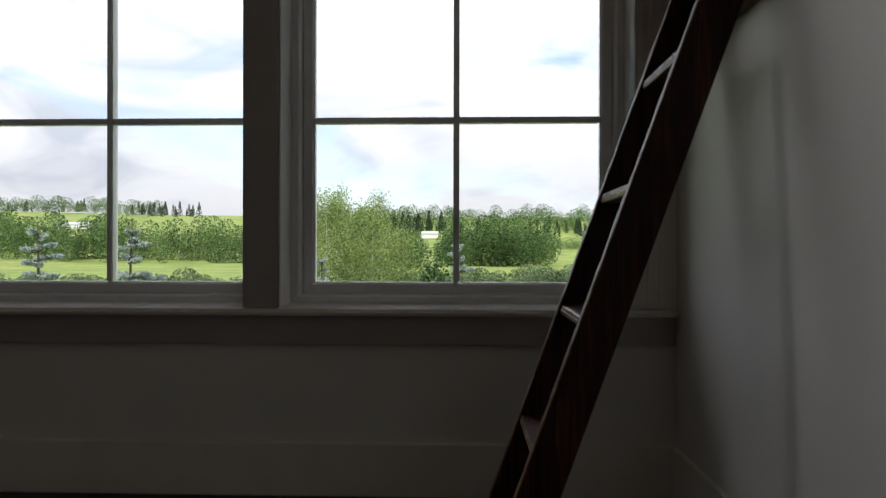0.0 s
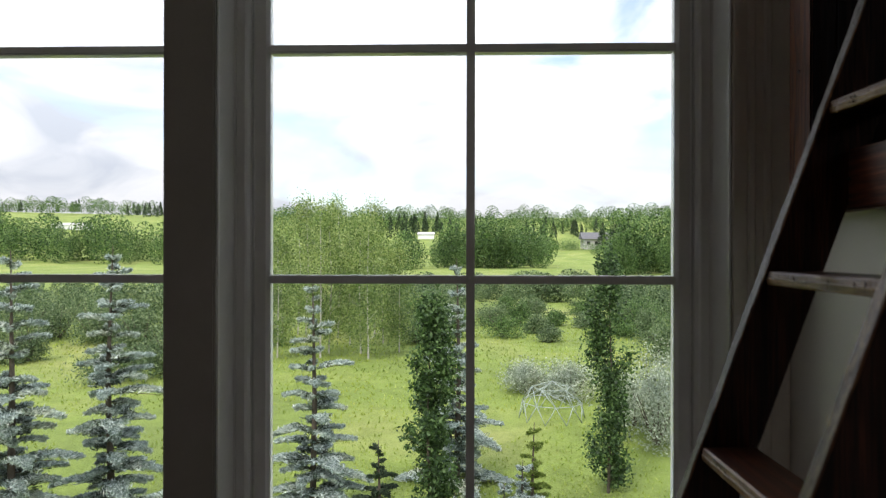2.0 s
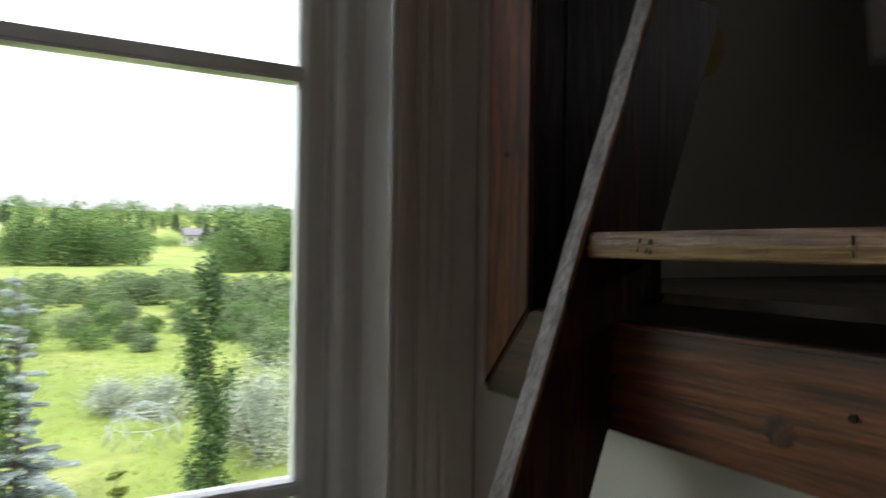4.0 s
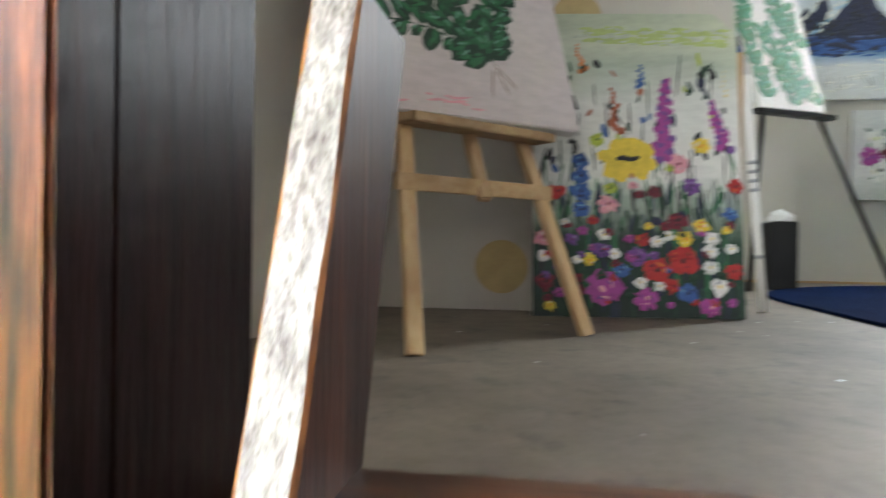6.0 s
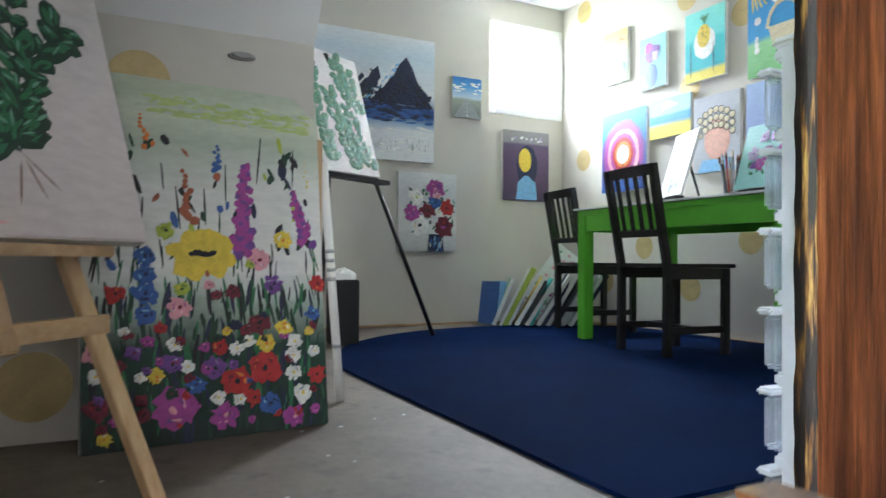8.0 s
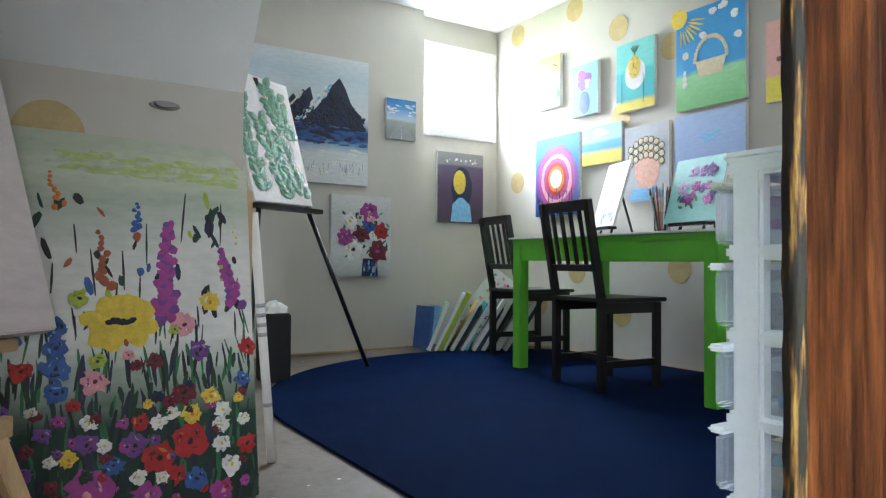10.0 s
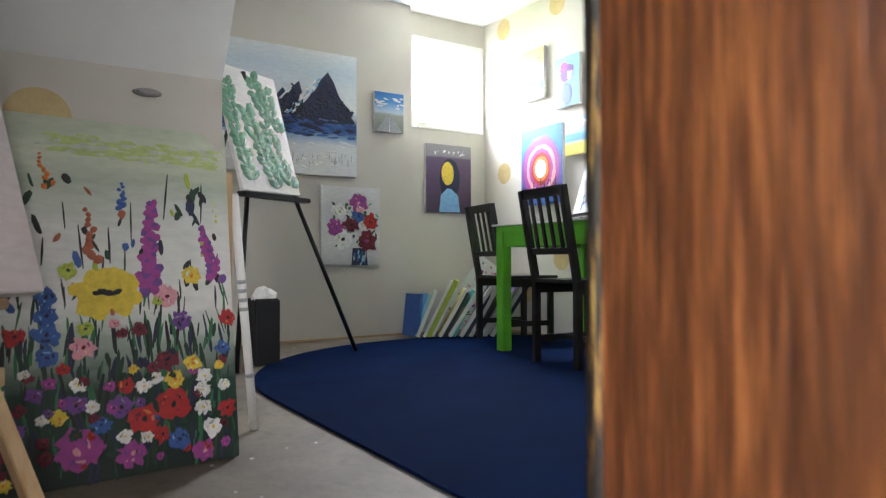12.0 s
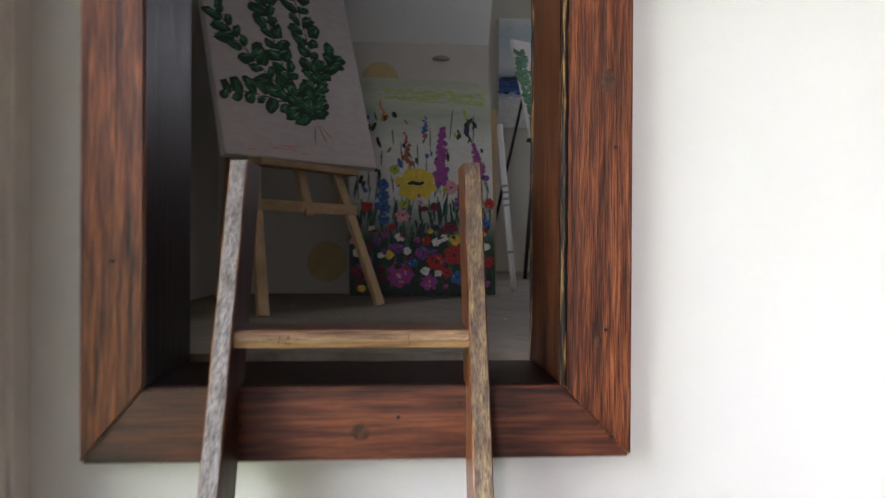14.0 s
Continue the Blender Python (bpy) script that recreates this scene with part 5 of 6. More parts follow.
part("leg", Bm().tube(Vector((4.19, -0.96, ZL + 0.012)), bl0 + bt * 0.44 - bn * 0.03, 0.013, 0.013, 10).tube(bl0 + bt * 0.44 - bn * 0.03, apex, 0.010, 0.009, 10), BLACK_METAL, bez)
part("rear_leg", Bm().tube(Vector((4.62, 0.05, ZL)), apex, 0.013, 0.010, 10), BLACK_METAL, bez)
part("clamp", Bm().box(apex.x - 0.02, apex.x + 0.02, apex.y - 0.02, apex.y + 0.02, apex.z - 0.04, apex.z + 0.03, 0.005), BLACK_METAL, bez)
def ferns(s, mi, W, H):
    for p, q, n in (((.10, .04), (.04, .62), 13), ((.30, .03), (.16, .48), 11), ((.42, .04), (.30, .40), 10), ((.36, .40), (.26, .68), 7), ((.43, .36), (.36, .62), 6)):
        leaf_run(s, mi, p, q, n, 0.038, ("green", "viridian", "dkgreen"), 0.02)
painting("canvas of green fern fronds on the black easel", bl0 + Vector((0, 0, 0.004)), bt, (-bn * 0.26 - bt * 0.05 + Vector((0, 0, 1))), 0.47, 0.72, [(0, (0.70, 0.68, 0.66)), (1, (0.68, 0.66, 0.65))], ferns, 0.025)

binn = thing("waste_bin", (4.06, -0.36, ZL), "tall black bin with crumpled white paper in it", "bin")
b = Bm().box(3.97, 4.13, -0.405, -0.265, ZL, ZL + 0.36, 0.008)
part("bin", b, BLACK_PLASTIC, binn)
for k in range(3):
    b = Bm()
    p = Vector((4.05 + R(-.035, .035), -0.335 + R(-.03, .03), ZL + 0.36 + R(0, .02)))
    r = bmesh.ops.create_icosphere(b.bm, subdivisions=2, radius=0.045, matrix=Matrix.Translation(p))
    for v in r["verts"]:
        v.co += Vector((R(-.012, .012), R(-.012, .012), R(-.012, .012)))
    part("crumpled_paper", b, PAPER, binn, "crumpled white paper")

roll = thing("paper_roll", (2.6, 0.16, ZL), "white paper roll leaning beside the flower canvas", "paper roll")
part("roll", Bm().tube((2.60, 0.155, ZL + 0.004), (2.56, 0.235, ZL + 0.78), 0.014, 0.014, 16), PAPER, roll)
for z in (0.40, 0.43, 0.46, 0.49, 0.18):
    p = Vector((2.60, 0.155, ZL)).lerp(Vector((2.56, 0.235, ZL + 0.78)), z / 0.78)
    part("print_band", Bm().tube(p, p + Vector((-0.0006, 0.001, 0.012)), 0.0145, 0.0145, 16), PAINT["grey"], roll)
solo("backing_board", Bm().box(2.50, 2.518, 0.255, 0.30, ZL, ZL + 0.84, 0.002), PINE, "brown board edge standing behind the flower canvas", "board", at=(2.51, 0.28, ZL))

# ---- drawer tower ----
tower = thing("drawer_tower", (0.925, -0.13, ZL), "white plastic drawer tower with clear drawers of craft things", "drawer unit")
TX, TW, TY = (0.765, 1.075), 0.34, 0.035
n, step, tall = 6, 0.1127, 0.052
top = ZL + 0.03 + n * step + tall + 0.01
for x in (TX[0] + 0.02, TX[1] - 0.030):
    for y in (TY - 0.012, TY - TW + 0.012):
        part("post", Bm().box(x - 0.022, x + 0.022, y - 0.012, y + 0.013, ZL + 0.01, top, 0.005), WHITE_PLASTIC, tower)
stuff = ("sky", "grey", "magenta", "violet", "sand", "red", "blue", "teal")
for k in range(n + 1):
    z = ZL + 0.02 + k * step + (tall if k else 0)
    part("shelf", Bm().box(TX[0], TX[1] + 0.004, TY - TW, TY, z, z + 0.02, 0.005), WHITE_PLASTIC, tower)
for k in range(n):
    z = ZL + 0.036 + k * step + (tall if k else 0)
    dh = 0.009 if k else 0.009 + tall
    b = Bm().box(TX[0] + 0.05, TX[1] + 0.022, TY - TW + 0.03, TY - 0.027, z, z + 0.004)
    b.box(TX[1] + 0.006, TX[1] + 0.022, TY - TW + 0.01, TY - 0.002, z + 0.006, z + 0.072 + dh, 0.005)
    b.box(TX[0] + 0.05, TX[1] + 0.018, TY - 0.031, TY - 0.027, z, z + 0.074 + dh)
    b.box(TX[0] + 0.05, TX[1] + 0.018, TY - TW + 0.03, TY - TW + 0.034, z, z + 0.074 + dh)
    dr = part("drawer", b, MILKY, tower, "milky clear plastic drawer")
    part("lip", Bm().box(TX[1] + 0.004, TX[1] + 0.031, TY - TW + 0.006, TY + 0.002, z + 0.073 + dh, z + 0.083 + dh, 0.004), WHITE_PLASTIC, dr)
    b = Bm()
    zz = z + 0.005
    while zz < z + 0.055 + dh:
        h = R(.008, .022)
        b.box(TX[0] + 0.07 + R(0, .03), TX[1] - R(0, .05), TY - TW + 0.05, TY - 0.04 - R(0, .03), zz, zz + h, 0.002, mi=random.randrange(3))
        zz += h + 0.001
    part("contents", b, [PAINT[random.choice(stuff)], PAINT[random.choice(stuff)], PAPER], dr)
part("top_panel", Bm().box(TX[0], TX[1] + 0.008, TY - TW - 0.003, TY + 0.003, top, top + 0.014, 0.006), WHITE_PLASTIC, tower)

# ---- outdoors ----
ZG = -4.2
def ground_z(x, y):
    d = math.hypot(x, y)
    def ease(a, c, t):
        t = min(1.0, max(0.0, (t - a) / (c - a)))
        return t * t * (3 - 2 * t)
    z = ZG + 9.5 * ease(240, 430, d) + 30 * ease(360, 750, d)
    z += 0.25 * noise.noise(Vector((x * 0.05, y * 0.05, 0))) * min(1, d / 20) + 0.6 * noise.noise(Vector((x * 0.003, y * 0.003, 3))) * ease(150, 500, d)
    return z

verts, faces = [], []
rad = [0, 4, 8, 12, 16, 20, 25, 30, 36, 43, 52, 62, 75, 90, 110, 130, 155, 185, 215, 250, 290, 330, 380, 430, 500, 600, 750, 1000, 1500, 2500, 4000]
seg = 72
for r in rad:
    for k in range(seg):
        a = 2 * math.pi * k / seg
        x, y = r * math.cos(a), r * math.sin(a)
        verts.append((x, y, ground_z(x, y) - (0.001 if r else 0)))
for i in range(len(rad) - 1):
    for k in range(seg):
        faces.append((i * seg + k, i * seg + (k + 1) % seg, (i + 1) * seg + (k + 1) % seg, (i + 1) * seg + k))
me = bpy.data.meshes.new("ground")
me.from_pydata(verts, [], faces)
me.materials.append(MEADOW)
for p in me.polygons:
    p.use_smooth = True
tagged(new("ground", me), "green meadow sloping up to far low hills", kind="structure")

rng = np.random.default_rng(7)

def cards(pos, size, aspect=0.6, droop=None):
    """Small bent leaf faces at the given places, each turned its own way."""
    n = len(pos)
    a = rng.normal(size=(n, 3))
    if droop is not None:
        a = a * 0.55 + droop
    a /= np.linalg.norm(a, axis=1)[:, None]
    c = np.cross(a, rng.normal(size=(n, 3)))
    c /= np.linalg.norm(c, axis=1)[:, None]
    s = (size * rng.uniform(0.6, 1.4, n))[:, None]
    v = np.stack([pos - a * s, pos - c * s * aspect * 0.8, pos + a * s, pos + c * s * aspect], 1).reshape(-1, 3)
    f = np.arange(n * 4).reshape(-1, 4)
    return v, f

def leaf_mesh(name, v, f, mat):
    me = bpy.data.meshes.new(name)
    me.from_pydata(v.tolist(), [], f.tolist())
    me.materials.append(mat)
    return me

def tree(name, x, y, trunk_b, crown_v, crown_f, bark, leaf, label, group, z=None, inner=None):
    z = ground_z(x, y) if z is None else z
    t = thing(name, (x, y, z - 0.05), label, "tree", group)
    part("trunk", trunk_b, bark, t).location = (0, 0, 0)
    me = leaf_mesh("crown", crown_v, crown_f, leaf)
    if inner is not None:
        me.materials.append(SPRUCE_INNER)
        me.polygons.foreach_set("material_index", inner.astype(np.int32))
    c = new("crown", me)
    c.parent = t
    return t

def limb_trunk(x, y, z, h, r, limbs, spread, lo=0.3):
    b = Bm()
    bend = R(-.02, .02) * h
    b.tube((x, y, z - 0.1), (x + bend, y, z + h * 0.5), r, r * 0.65, 8, False)
    b.tube((x + bend, y, z + h * 0.5), (x, y, z + h * 0.97), r * 0.65, r * 0.1, 8, False)
    for k in range(limbs):
        f = lo + (0.92 - lo) * k / limbs
        a = k * 2.4 + R(-.4, .4)
        l = spread * (1 - 0.7 * f) * R(.7, 1.1)
        p = Vector((x + bend * (1 - abs(f - .5) * 2), y, z + h * f))
        b.tube(p, p + Vector((math.cos(a) * l, math.sin(a) * l, l * 0.9)), r * 0.28 * (1.1 - f), r * 0.05, 5, False)
    return b

def spruce(x, h, y, spread, mat, count, label, sparse=1.0, group="spruces near the house"):
    z = ground_z(x, y)
    b = limb_trunk(x, y, z, h, 0.011 * h + 0.02, 0, 0)
    pos, dr, near_trunk = [], [], []
    rows = max(10, int(h * 3.2))
    for i in range(rows):
        f = i / rows
        z_row = h * (0.03 + 0.95 * f)
        r = spread * (1 - f) ** 0.75 * R(.7, 1.12) + 0.03
        for k in range(max(4, int((9 - 4 * f) * sparse))):
            a = k * 6.283 / max(4, int((9 - 4 * f) * sparse)) + i * 1.1 + R(-.25, .25)
            l = r * R(.5, 1.75)
            zz = min(h * 0.985, z_row + R(-.3, .3) * h / rows)
            p0, d = np.array([0, 0, zz]), np.array([math.cos(a), math.sin(a), -0.16 + 0.34 * f + R(-.08, .08)])
            b.tube((x, y, z + zz), (x + d[0] * l * .85, y + d[1] * l * .85, z + zz + d[2] * l * .85), 0.012, 0.003, 4, False)
            m = max(4, int(1.7 * count * l / (spread * rows)))
            t = rng.uniform(0.12, 1.0, m) ** 0.8
            side = rng.normal(0, 0.16, m) * l * (1.15 - t)
            q = p0 + d * (t * l)[:, None] + np.array([-math.sin(a), math.cos(a), 0]) * side[:, None]
            q[:, 2] += 0.09 * l * np.sin(t * 3.1) - rng.uniform(0, .05, m) * (0.4 + spread * .4) + 0.05 * t * l
            # needles take the darker inner material more often towards the trunk
            near_trunk.append(rng.uniform(0, 1, m) > t * 1.5 + 0.1)
            pos.append(q)
            dr.append(np.repeat((d + np.array([0, 0, 0.25]))[None], m, 0))
    pos, dr = np.concatenate(pos), np.concatenate(dr)
    v, f = cards(pos, np.full(len(pos), 0.040 + 0.0042 * h), 0.24, dr)
    return tree("spruce_tree", x, y, b, v + np.array([0, 0, 0.05]), f, BARK, mat, label, group, inner=np.concatenate(near_trunk) if mat is SPRUCE else None)

def broadleaf(name, x, y, h, spread, mat, bark, count, leaf, label, group, lo=0.25, clumps=26, power=0.6, trunk=0.012):
    z = ground_z(x, y)
    b = limb_trunk(x, y, z, h, trunk * h, 16, spread, lo)
    pos = []
    for k in range(clumps):
        f = lo + (1 - lo) * (k + R(0, 1)) / clumps
        rr = spread * math.sin(math.pi * min(1, max(.06, (f - lo) / (1 - lo) * 0.86 + 0.14))) ** power
        a = R(0, 6.283)
        c = np.array([math.cos(a) * rr * R(.2, .85), math.sin(a) * rr * R(.2, .85), h * f])
        m = count // clumps
        pos.append(c + rng.normal(0, 1, (m, 3)) * np.array([spread * .22, spread * .22, spread * .20 + h * .012]))
    pos = np.concatenate(pos)
    pos = pos[pos[:, 2] > 0.1]
    v, f = cards(pos, np.full(len(pos), leaf), 0.7)
    return tree(name, x, y, b, v + np.array([0, 0, 0.05]), f, bark, mat, label, group)

EX, EY, EZ = -0.26, -0.35, 1.47
def spot(px, d):
    """Bearing given as the tangent right of straight ahead."""
    return EX + px * d, EY + d
def tz(px):
    return (px - 784) / 1207 - 0.019

for px, d, h, sp, n, lab in ((540, 14.0, 5.15, 1.12, 11000, "young blue spruce with bare gaps between its branches"), (178, 14.0, 5.9, 1.22, 12500, "silvery blue spruce beside the lawn"),
                             (-10, 12.5, 5.8, 1.3, 12500, "dense silvery blue spruce"), (797, 16.5, 5.6, 1.15, 11000, "blue spruce behind a poplar")):
    spruce(*spot(tz(px), d)[:1], h, spot(tz(px), d)[1], sp * 0.82, SPRUCE, n, lab, 0.75)
for px, d, h, sp, mat, n in ((658, 12.0, 2.35, 0.42, SPRUCE_DARK, 2600), (935, 12.5, 2.55, 0.42, YOUNG, 2400), (915, 12.0, 2.0, 0.5, SPRUCE, 2400), (882, 11.5, 1.75, 0.42, SPRUCE, 2000), (795, 11.0, 1.75, 0.4, SPRUCE, 2000), (320, 13.0, 2.7, 0.5, SPRUCE, 2600)):
    spruce(*spot(tz(px), d)[:1], h, spot(tz(px), d)[1], sp, mat, n, "small young conifer on the lawn", 0.8, "young conifers on the lawn")
for px, d, h, sp in ((752, 13.2, 4.6, 0.50), (1065, 15.8, 5.4, 0.58)):
    broadleaf("poplar_tree", *spot(tz(px), d), h, sp, POPLAR, BARK, 11000, 0.04, "narrow columnar poplar with glossy green leaves", "columnar poplars", 0.04, 46, 0.35, 0.007)
for k in range(13):
    px, d = 475 + 18 * k + R(-8, 8), R(33, 44)
    h = (8.6 - 0.15 * k) * d / 38
    broadleaf("aspen_tree", *spot(tz(px), d), h * R(.80, 1.06), 1.3, ASPEN, BIRCH, 6200, 0.050, "slender aspen with a pale trunk and light leaves", "aspen grove", 0.13, 44, 0.5, 0.007)

def bush(x, y, r, h, mat, count, leaf, label, group):
    z = ground_z(x, y)
    b = Bm()
    for k in range(7):
        a = k * 0.9
        b.tube((x, y, z - 0.05), (x + math.cos(a) * r * .6, y + math.sin(a) * r * .6, z + h * R(.5, .85)), 0.03 * h / 2, 0.006, 5, False)
    pos = []
    for k in range(12):
        a, q = R(0, 6.283), R(.1, .75)
        c = np.array([math.cos(a) * r * q, math.sin(a) * r * q, h * R(.2, .75) * (1.05 - .4 * q)])
        pos.append(c + rng.normal(0, 1, (count // 12, 3)) * np.array([r * .24, r * .24, h * .15]))
    pos = np.concatenate(pos)
    pos[:, 2] = np.abs(pos[:, 2])
    v, f = cards(pos, np.full(len(pos), leaf), 0.6)
    t = thing("shrub", (x, y, z - 0.03), label, "shrub", group)
    part("stems", b, BARK, t)
    me = leaf_mesh("foliage", v, f, mat)
    c = new("foliage", me)
    c.parent = t

for px, d, r, h, mat, lab in ((1150, 19.5, 1.2, 2.9, SILVER, "tall silvery willow shrub"), (1205, 20.5, 1.4, 3.0, SILVER, "tall silvery willow shrub"), (1110, 21.5, 0.9, 1.9, SILVER, "tall silvery willow shrub"),
                              (1000, 25.5, 1.3, 1.5, SILVER, "low silvery shrub behind the dome"), (920, 26.5, 1.3, 1.3, SILVER, "low silvery shrub behind the dome")):
    bush(*spot(tz(px), d), r, h, mat, 7000, 0.04, lab, "silver shrubs")
for px, d, r, h, mat in ((910, 50, 0.95, 1.9, WOODS), (868, 52, 0.8, 1.2, WILLOW), (940, 46, 0.95, 1.4, WILLOW), (968, 50, 0.9, 1.3, WOODS), (1165, 34, 1.6, 2.4, WILLOW), (1200, 38, 1.8, 3.2, WOODS), (1120, 46, 1.7, 2.6, WOODS),
                          (725, 48, 1.4, 2.6, WOODS), (700, 44, 1.2, 2.0, WILLOW), (290, 30, 1.5, 2.6, WILLOW), (235, 37, 1.9, 2.8, WILLOW), (150, 40, 2.0, 3.0, WILLOW), (80, 42, 2.2, 2.8, WILLOW), (20, 40, 2.2, 3.2, WILLOW), (-60, 40, 2.2, 3.2, WILLOW), (330, 36, 1.8, 3.0, WILLOW), (380, 40, 1.9, 3.0, WILLOW), (430, 42, 1.9, 3.0, WILLOW)):
    bush(*spot(tz(px), d), r, h, mat, 4500, 0.06, "rounded grey-green shrub in the meadow", "meadow shrubs")

for k in range(34):
    px, d = (R(690, 1260), R(40, 64)) if k < 20 else (R(-110, 460), R(27, 46))
    bush(*spot(tz(px), d), R(.8, 1.6), R(1.0, 2.4), random.choice((WILLOW, WILLOW, WOODS)), 3200, 0.055, "rounded grey-green shrub in the meadow", "meadow shrubs")

def thicket(name, spans, mat, leaf, label):
    """Shrubs or woods that nobody could count: (from, to, near, far, height, how many crowns, leaves in each)."""
    pos, sz = [], []
    for p0, p1, d0, d1, h, n, m, sx in spans:
        m = int(m * 1.8)
        for k in range(n):
            d = R(d0, d1)
            x, y = spot(tz(p0 + (p1 - p0) * (k + R(0, 1)) / n), d)
            hh = h * R(.48, 1.16)
            z = ground_z(x, y)
            q = rng.normal(0, 1, (m, 3))
            q *= 0.78 / np.maximum(1, np.linalg.norm(q, axis=1)[:, None] / 1.7)
            pos.append(np.array([x, y, z + hh * .45]) + q * np.array([sx * hh, sx * hh, hh * .36]))
            sz.append(np.full(m, leaf * hh))
    pos, sz = np.concatenate(pos), np.concatenate(sz)
    v, f = cards(pos, sz, 0.7)
    return tagged(new(name, leaf_mesh(name, v, f, mat)), label, "shrubbery" if "shrub" in name else "woods", kind="stuff")

thicket("shrub_band", [(690, 1240, 66, 84, 3.0, 60, 620, .34), (1090, 1260, 48, 62, 3.0, 16, 700, .34), (690, 800, 52, 62, 2.4, 14, 620, .36)], WILLOW, 0.036, "grey-green willow shrubs across the meadow")
thicket("shrub_band", [(-500, 460, 48, 72, 2.8, 75, 600, .36)], WILLOW, 0.036, "grey-green willow shrubs across the meadow")
thicket("broadleaf_woods", [(-700, 480, 225, 268, 16.5, 120, 700, .2), (690, 730, 180, 195, 11, 6, 800, .2), (755, 955, 195, 235, 14.5, 34, 900, .22), (1075, 1330, 150, 185, 14.5, 36, 1000, .2)], WOODS, 0.019, "leafy woods at the edge of the meadow")
thicket("broadleaf_woods", [(-700, 260, 560, 640, 14, 120, 320, .32), (460, 1330, 480, 620, 14.5, 190, 320, .3), (940, 1010, 330, 350, 5.5, 14, 400, .5), (1030, 1080, 300, 330, 5, 10, 400, .5)], WOODS, 0.03, "far woods along the low hills")
pos, sz = [], []
for p0, p1, d0, d1, h, n in ((640, 830, 420, 520, 17, 40), (205, 330, 560, 600, 15, 26), (900, 1090, 430, 470, 15, 26), (-600, 60, 600, 660, 14, 40), (1030, 1080, 330, 350, 13, 10), (40, 130, 600, 640, 16, 8)):
    for k in range(n):
        d = R(d0, d1)
        x, y = spot(tz(p0 + (p1 - p0) * R(0, 1)), d)
        hh = h * R(.4, .85)
        m = 280
        t = rng.uniform(0, 1, m)
        a = rng.uniform(0, 6.283, m)
        r = (1 - t) ** 0.8 * hh * .25 * rng.uniform(.2, 1, m)
        pos.append(np.stack([x + r * np.cos(a), y + r * np.sin(a), ground_z(x, y) + hh * (.05 + .95 * t)], 1))
        sz.append(np.full(m, hh * .05))
v, f = cards(np.concatenate(pos), np.concatenate(sz), 0.5)
tagged(new("conifer_woods", leaf_mesh("conifer_woods", v, f, CONIFER)), "dark conifers along the skyline", "woods", kind="stuff")

# tall grass
gp = []
for k in range(26000):
    d = 9 + 46 * R(0, 1) ** 1.4
    x, y = spot(R(-.95, .62), d)
    if noise.noise(Vector((x * .22, y * .22, 5))) > -0.12 or d > 24:
        gp.append((x, y, ground_z(x, y), d))
gp = np.array(gp)
h = rng.uniform(.03, .085, len(gp)) * (1 + gp[:, 3] / 40)
a = rng.uniform(0, 6.283, len(gp))
w = 0.012 + gp[:, 3] * 0.0011
lean = rng.normal(0, .35, (len(gp), 2)) * h[:, None]
base = gp[:, :3]
d1 = np.stack([np.cos(a) * w, np.sin(a) * w, np.zeros(len(gp))], 1)
tip = base + np.concatenate([lean, h[:, None]], 1)
v = np.stack([base - d1, base + d1, tip], 1).reshape(-1, 3)
GRASS = leafy("meadow_grass_blades", (0.22, 0.30, 0.045), (0.30, 0.38, 0.06), (0.40, 0.46, 0.13), 0.8, 0.15)
tagged(new("meadow_grass", leaf_mesh("meadow_grass", v, np.arange(len(v)).reshape(-1, 3), GRASS)), "tufts of bright green meadow grass", "grass", kind="stuff")

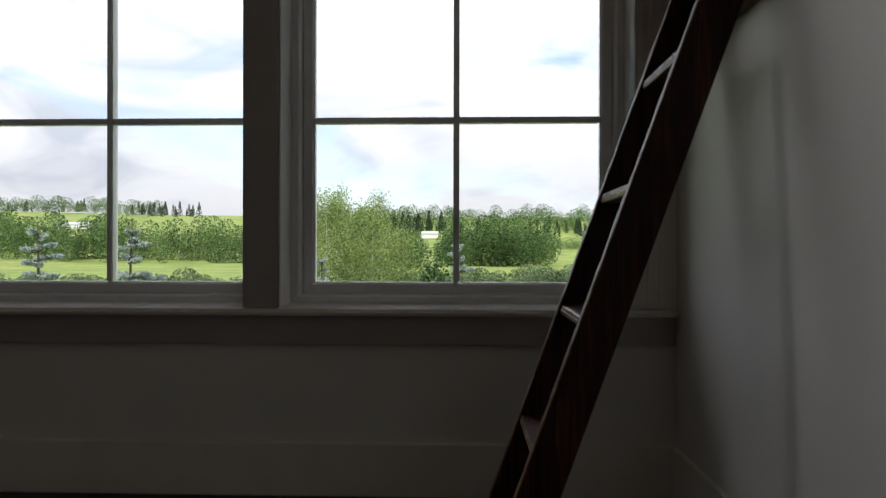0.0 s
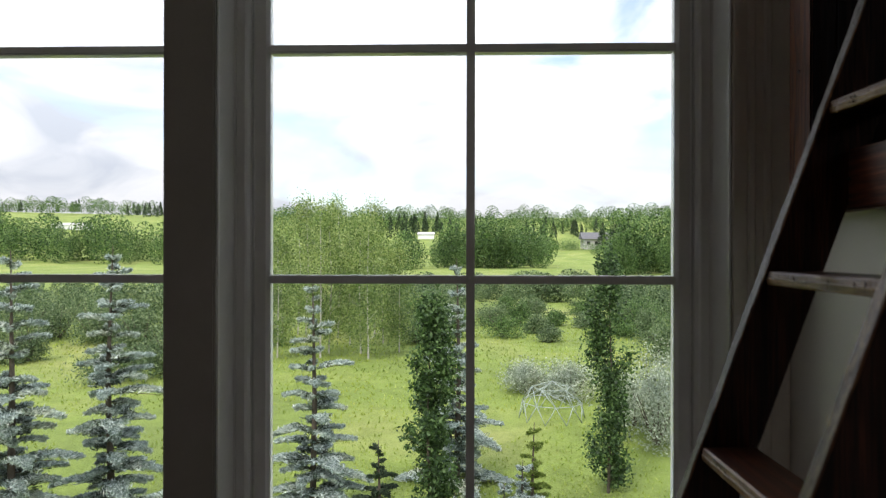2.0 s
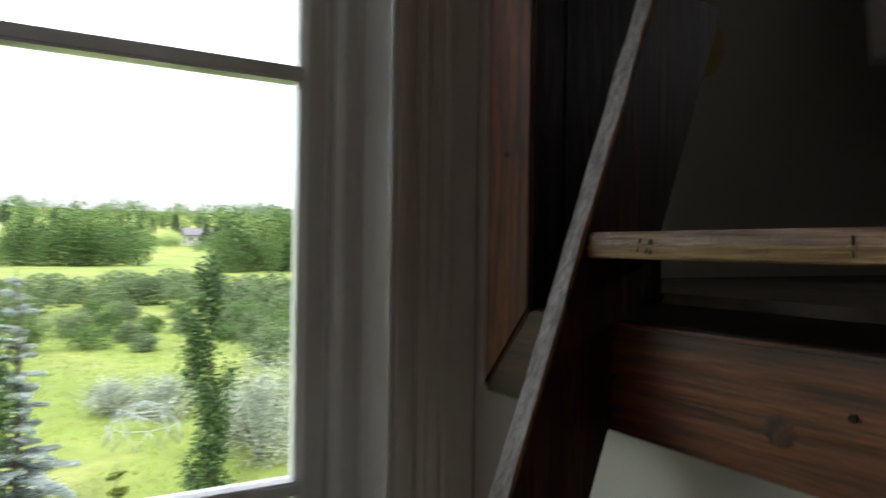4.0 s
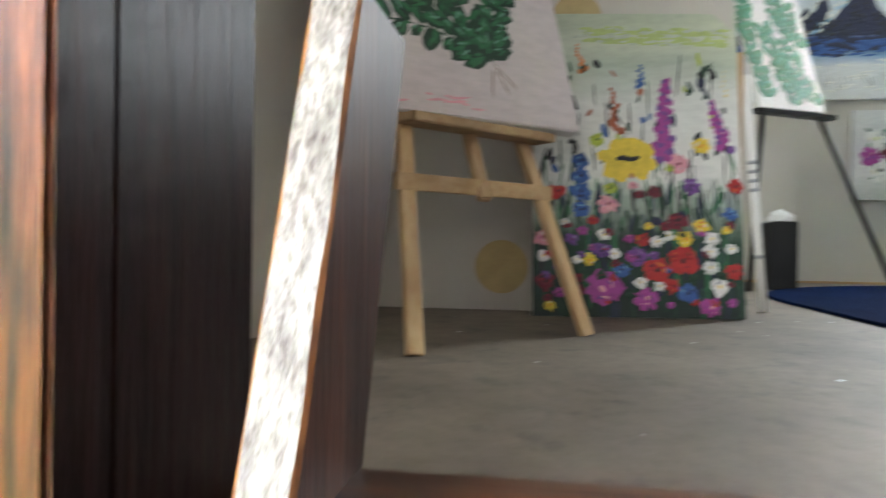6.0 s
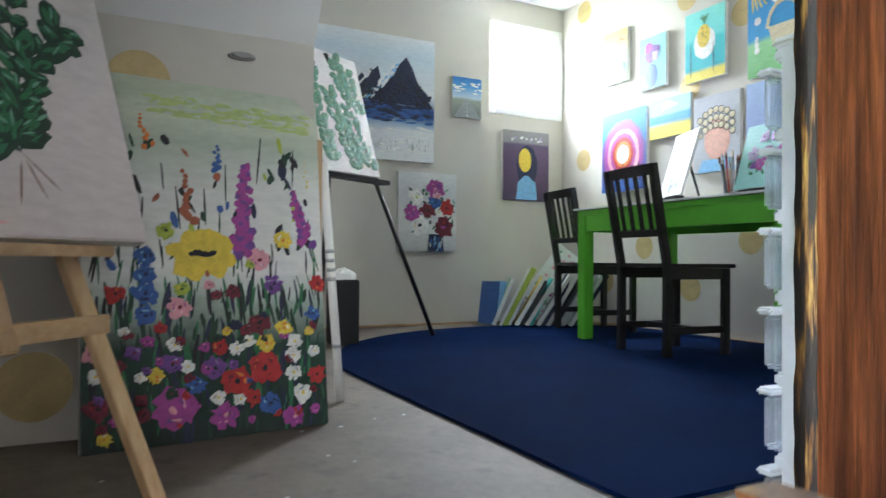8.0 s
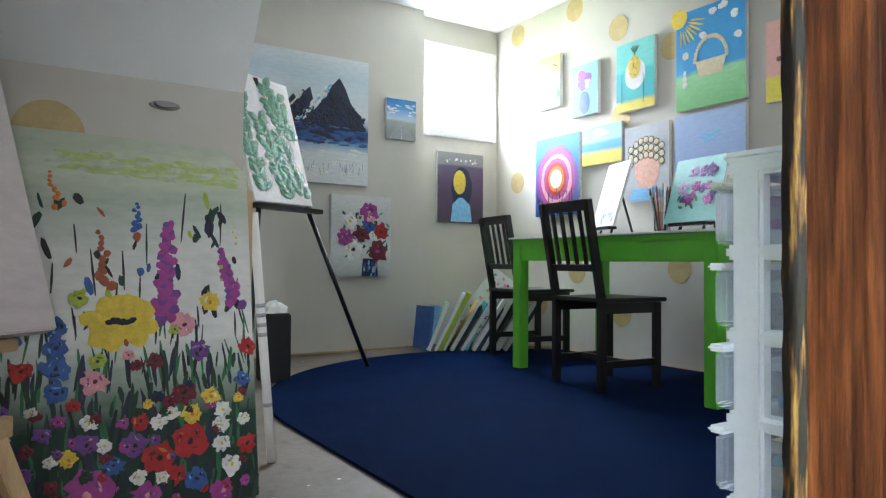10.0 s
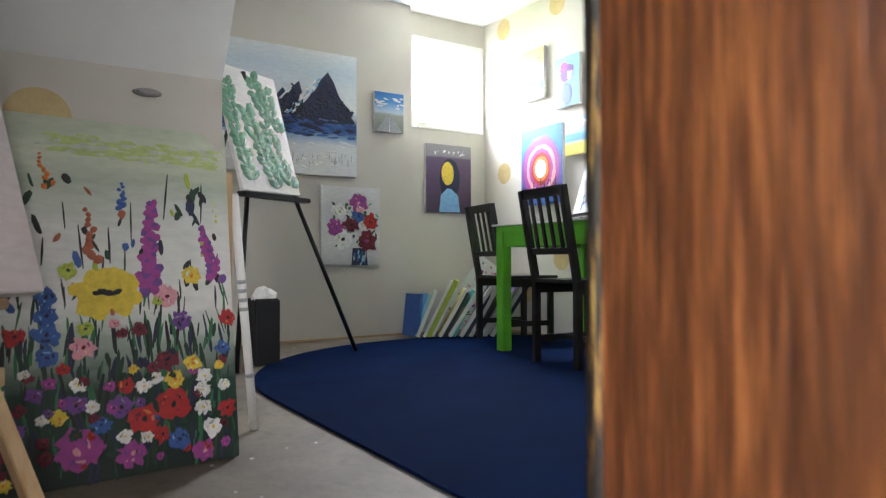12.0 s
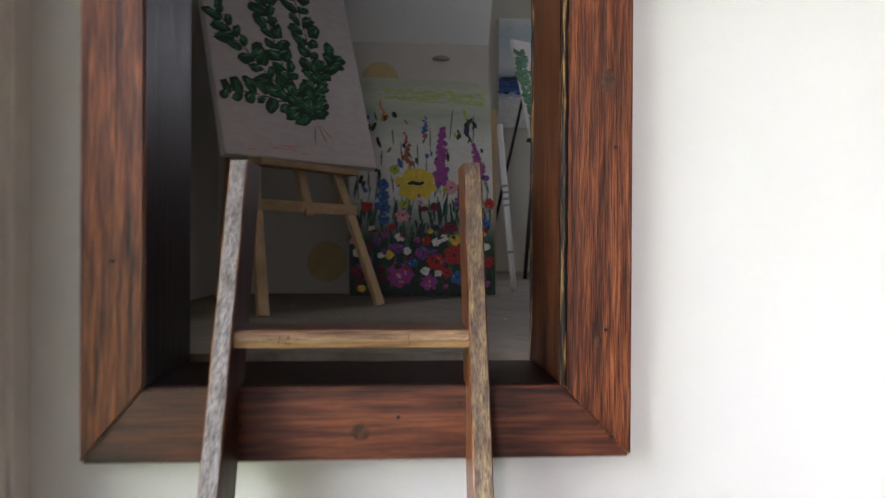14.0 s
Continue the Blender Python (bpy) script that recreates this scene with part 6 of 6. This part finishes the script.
# climbing dome on the lawn
dx, dy = spot(tz(965), 22.5)
dz = ground_z(dx, dy)
dome = thing("climbing_dome", (dx, dy, dz), "metal geodesic climbing dome on the lawn", "play equipment")
POLE = plain("pale_green_tube_metal", (0.36, 0.42, 0.38), 0.4, 0.3, var=0.15)
rings = []
for z0, r0, n0, s0 in ((0, 1.08, 10, 0), (0.55, 0.98, 10, .5), (1.0, 0.66, 5, .25), (1.22, 0.0, 1, 0)):
    rings.append([Vector((dx + r0 * math.cos(6.283 * (k + s0) / n0), dy + r0 * math.sin(6.283 * (k + s0) / n0), dz + z0)) for k in range(n0)])
links = []
for k in range(10):
    links += [(rings[0][k], rings[1][k]), (rings[0][(k + 1) % 10], rings[1][k]), (rings[1][k], rings[1][(k + 1) % 10])]
    links.append((rings[1][k], rings[2][(k // 2) % 5]))
for k in range(5):
    links += [(rings[2][k], rings[2][(k + 1) % 5]), (rings[2][k], rings[3][0]), (rings[1][(2 * k + 2) % 10], rings[2][k])]
for p, q in links:
    part("tube", Bm().tube(p, q, 0.013, 0.013, 6), POLE, dome)

# farmhouse on the hill
hx, hy = spot(tz(1052), 345)
hz = ground_z(hx, hy) - 0.5
house = thing("farmhouse", (hx, hy, hz), "low grey-roofed farmhouse on the hill", "house")
HW = plain("pale_siding", (0.45, 0.44, 0.42), 0.7)
ROOF = plain("grey_shingle_roof", (0.12, 0.12, 0.13), 0.8)
part("wall", Bm().box(hx - 10, hx + 10, hy - 5, hy + 5, hz, hz + 5.2), HW, house)
part("roof", Bm().prism([(hx - 11, hy - 6, hz + 5.2), (hx - 11, hy + 6, hz + 5.2), (hx - 11, hy, hz + 8.6)], (22, 0, 0)), ROOF, house)
part("chimney", Bm().box(hx + 3, hx + 4.4, hy - 1, hy + 0.4, hz + 7.5, hz + 10), HW, house)
for k in range(5):
    part("window", Bm().box(hx - 8.5 + 3.8 * k, hx - 6.9 + 3.8 * k, hy - 5.06, hy - 4.98, hz + 2.4, hz + 4.0), BLACK_PLASTIC, house)
for px, d, s, lab in ((742, 430, 5, "small white farm building by the field"), (105, 430, 12, "long pale farm shed on the hill")):
    sx, sy = spot(tz(px), d)
    sz_ = ground_z(sx, sy)
    sh = thing("farm_shed", (sx, sy, sz_), lab, "shed")
    part("wall", Bm().box(sx - s, sx + s, sy - 3, sy + 3, sz_ - .5, sz_ + 2.6), WHITE_FRAME, sh)
    part("roof", Bm().prism([(sx - s - .4, sy - 3.5, sz_ + 2.6), (sx - s - .4, sy + 3.5, sz_ + 2.6), (sx - s - .4, sy, sz_ + 4.2)], (2 * s + .8, 0, 0)), HW, sh)
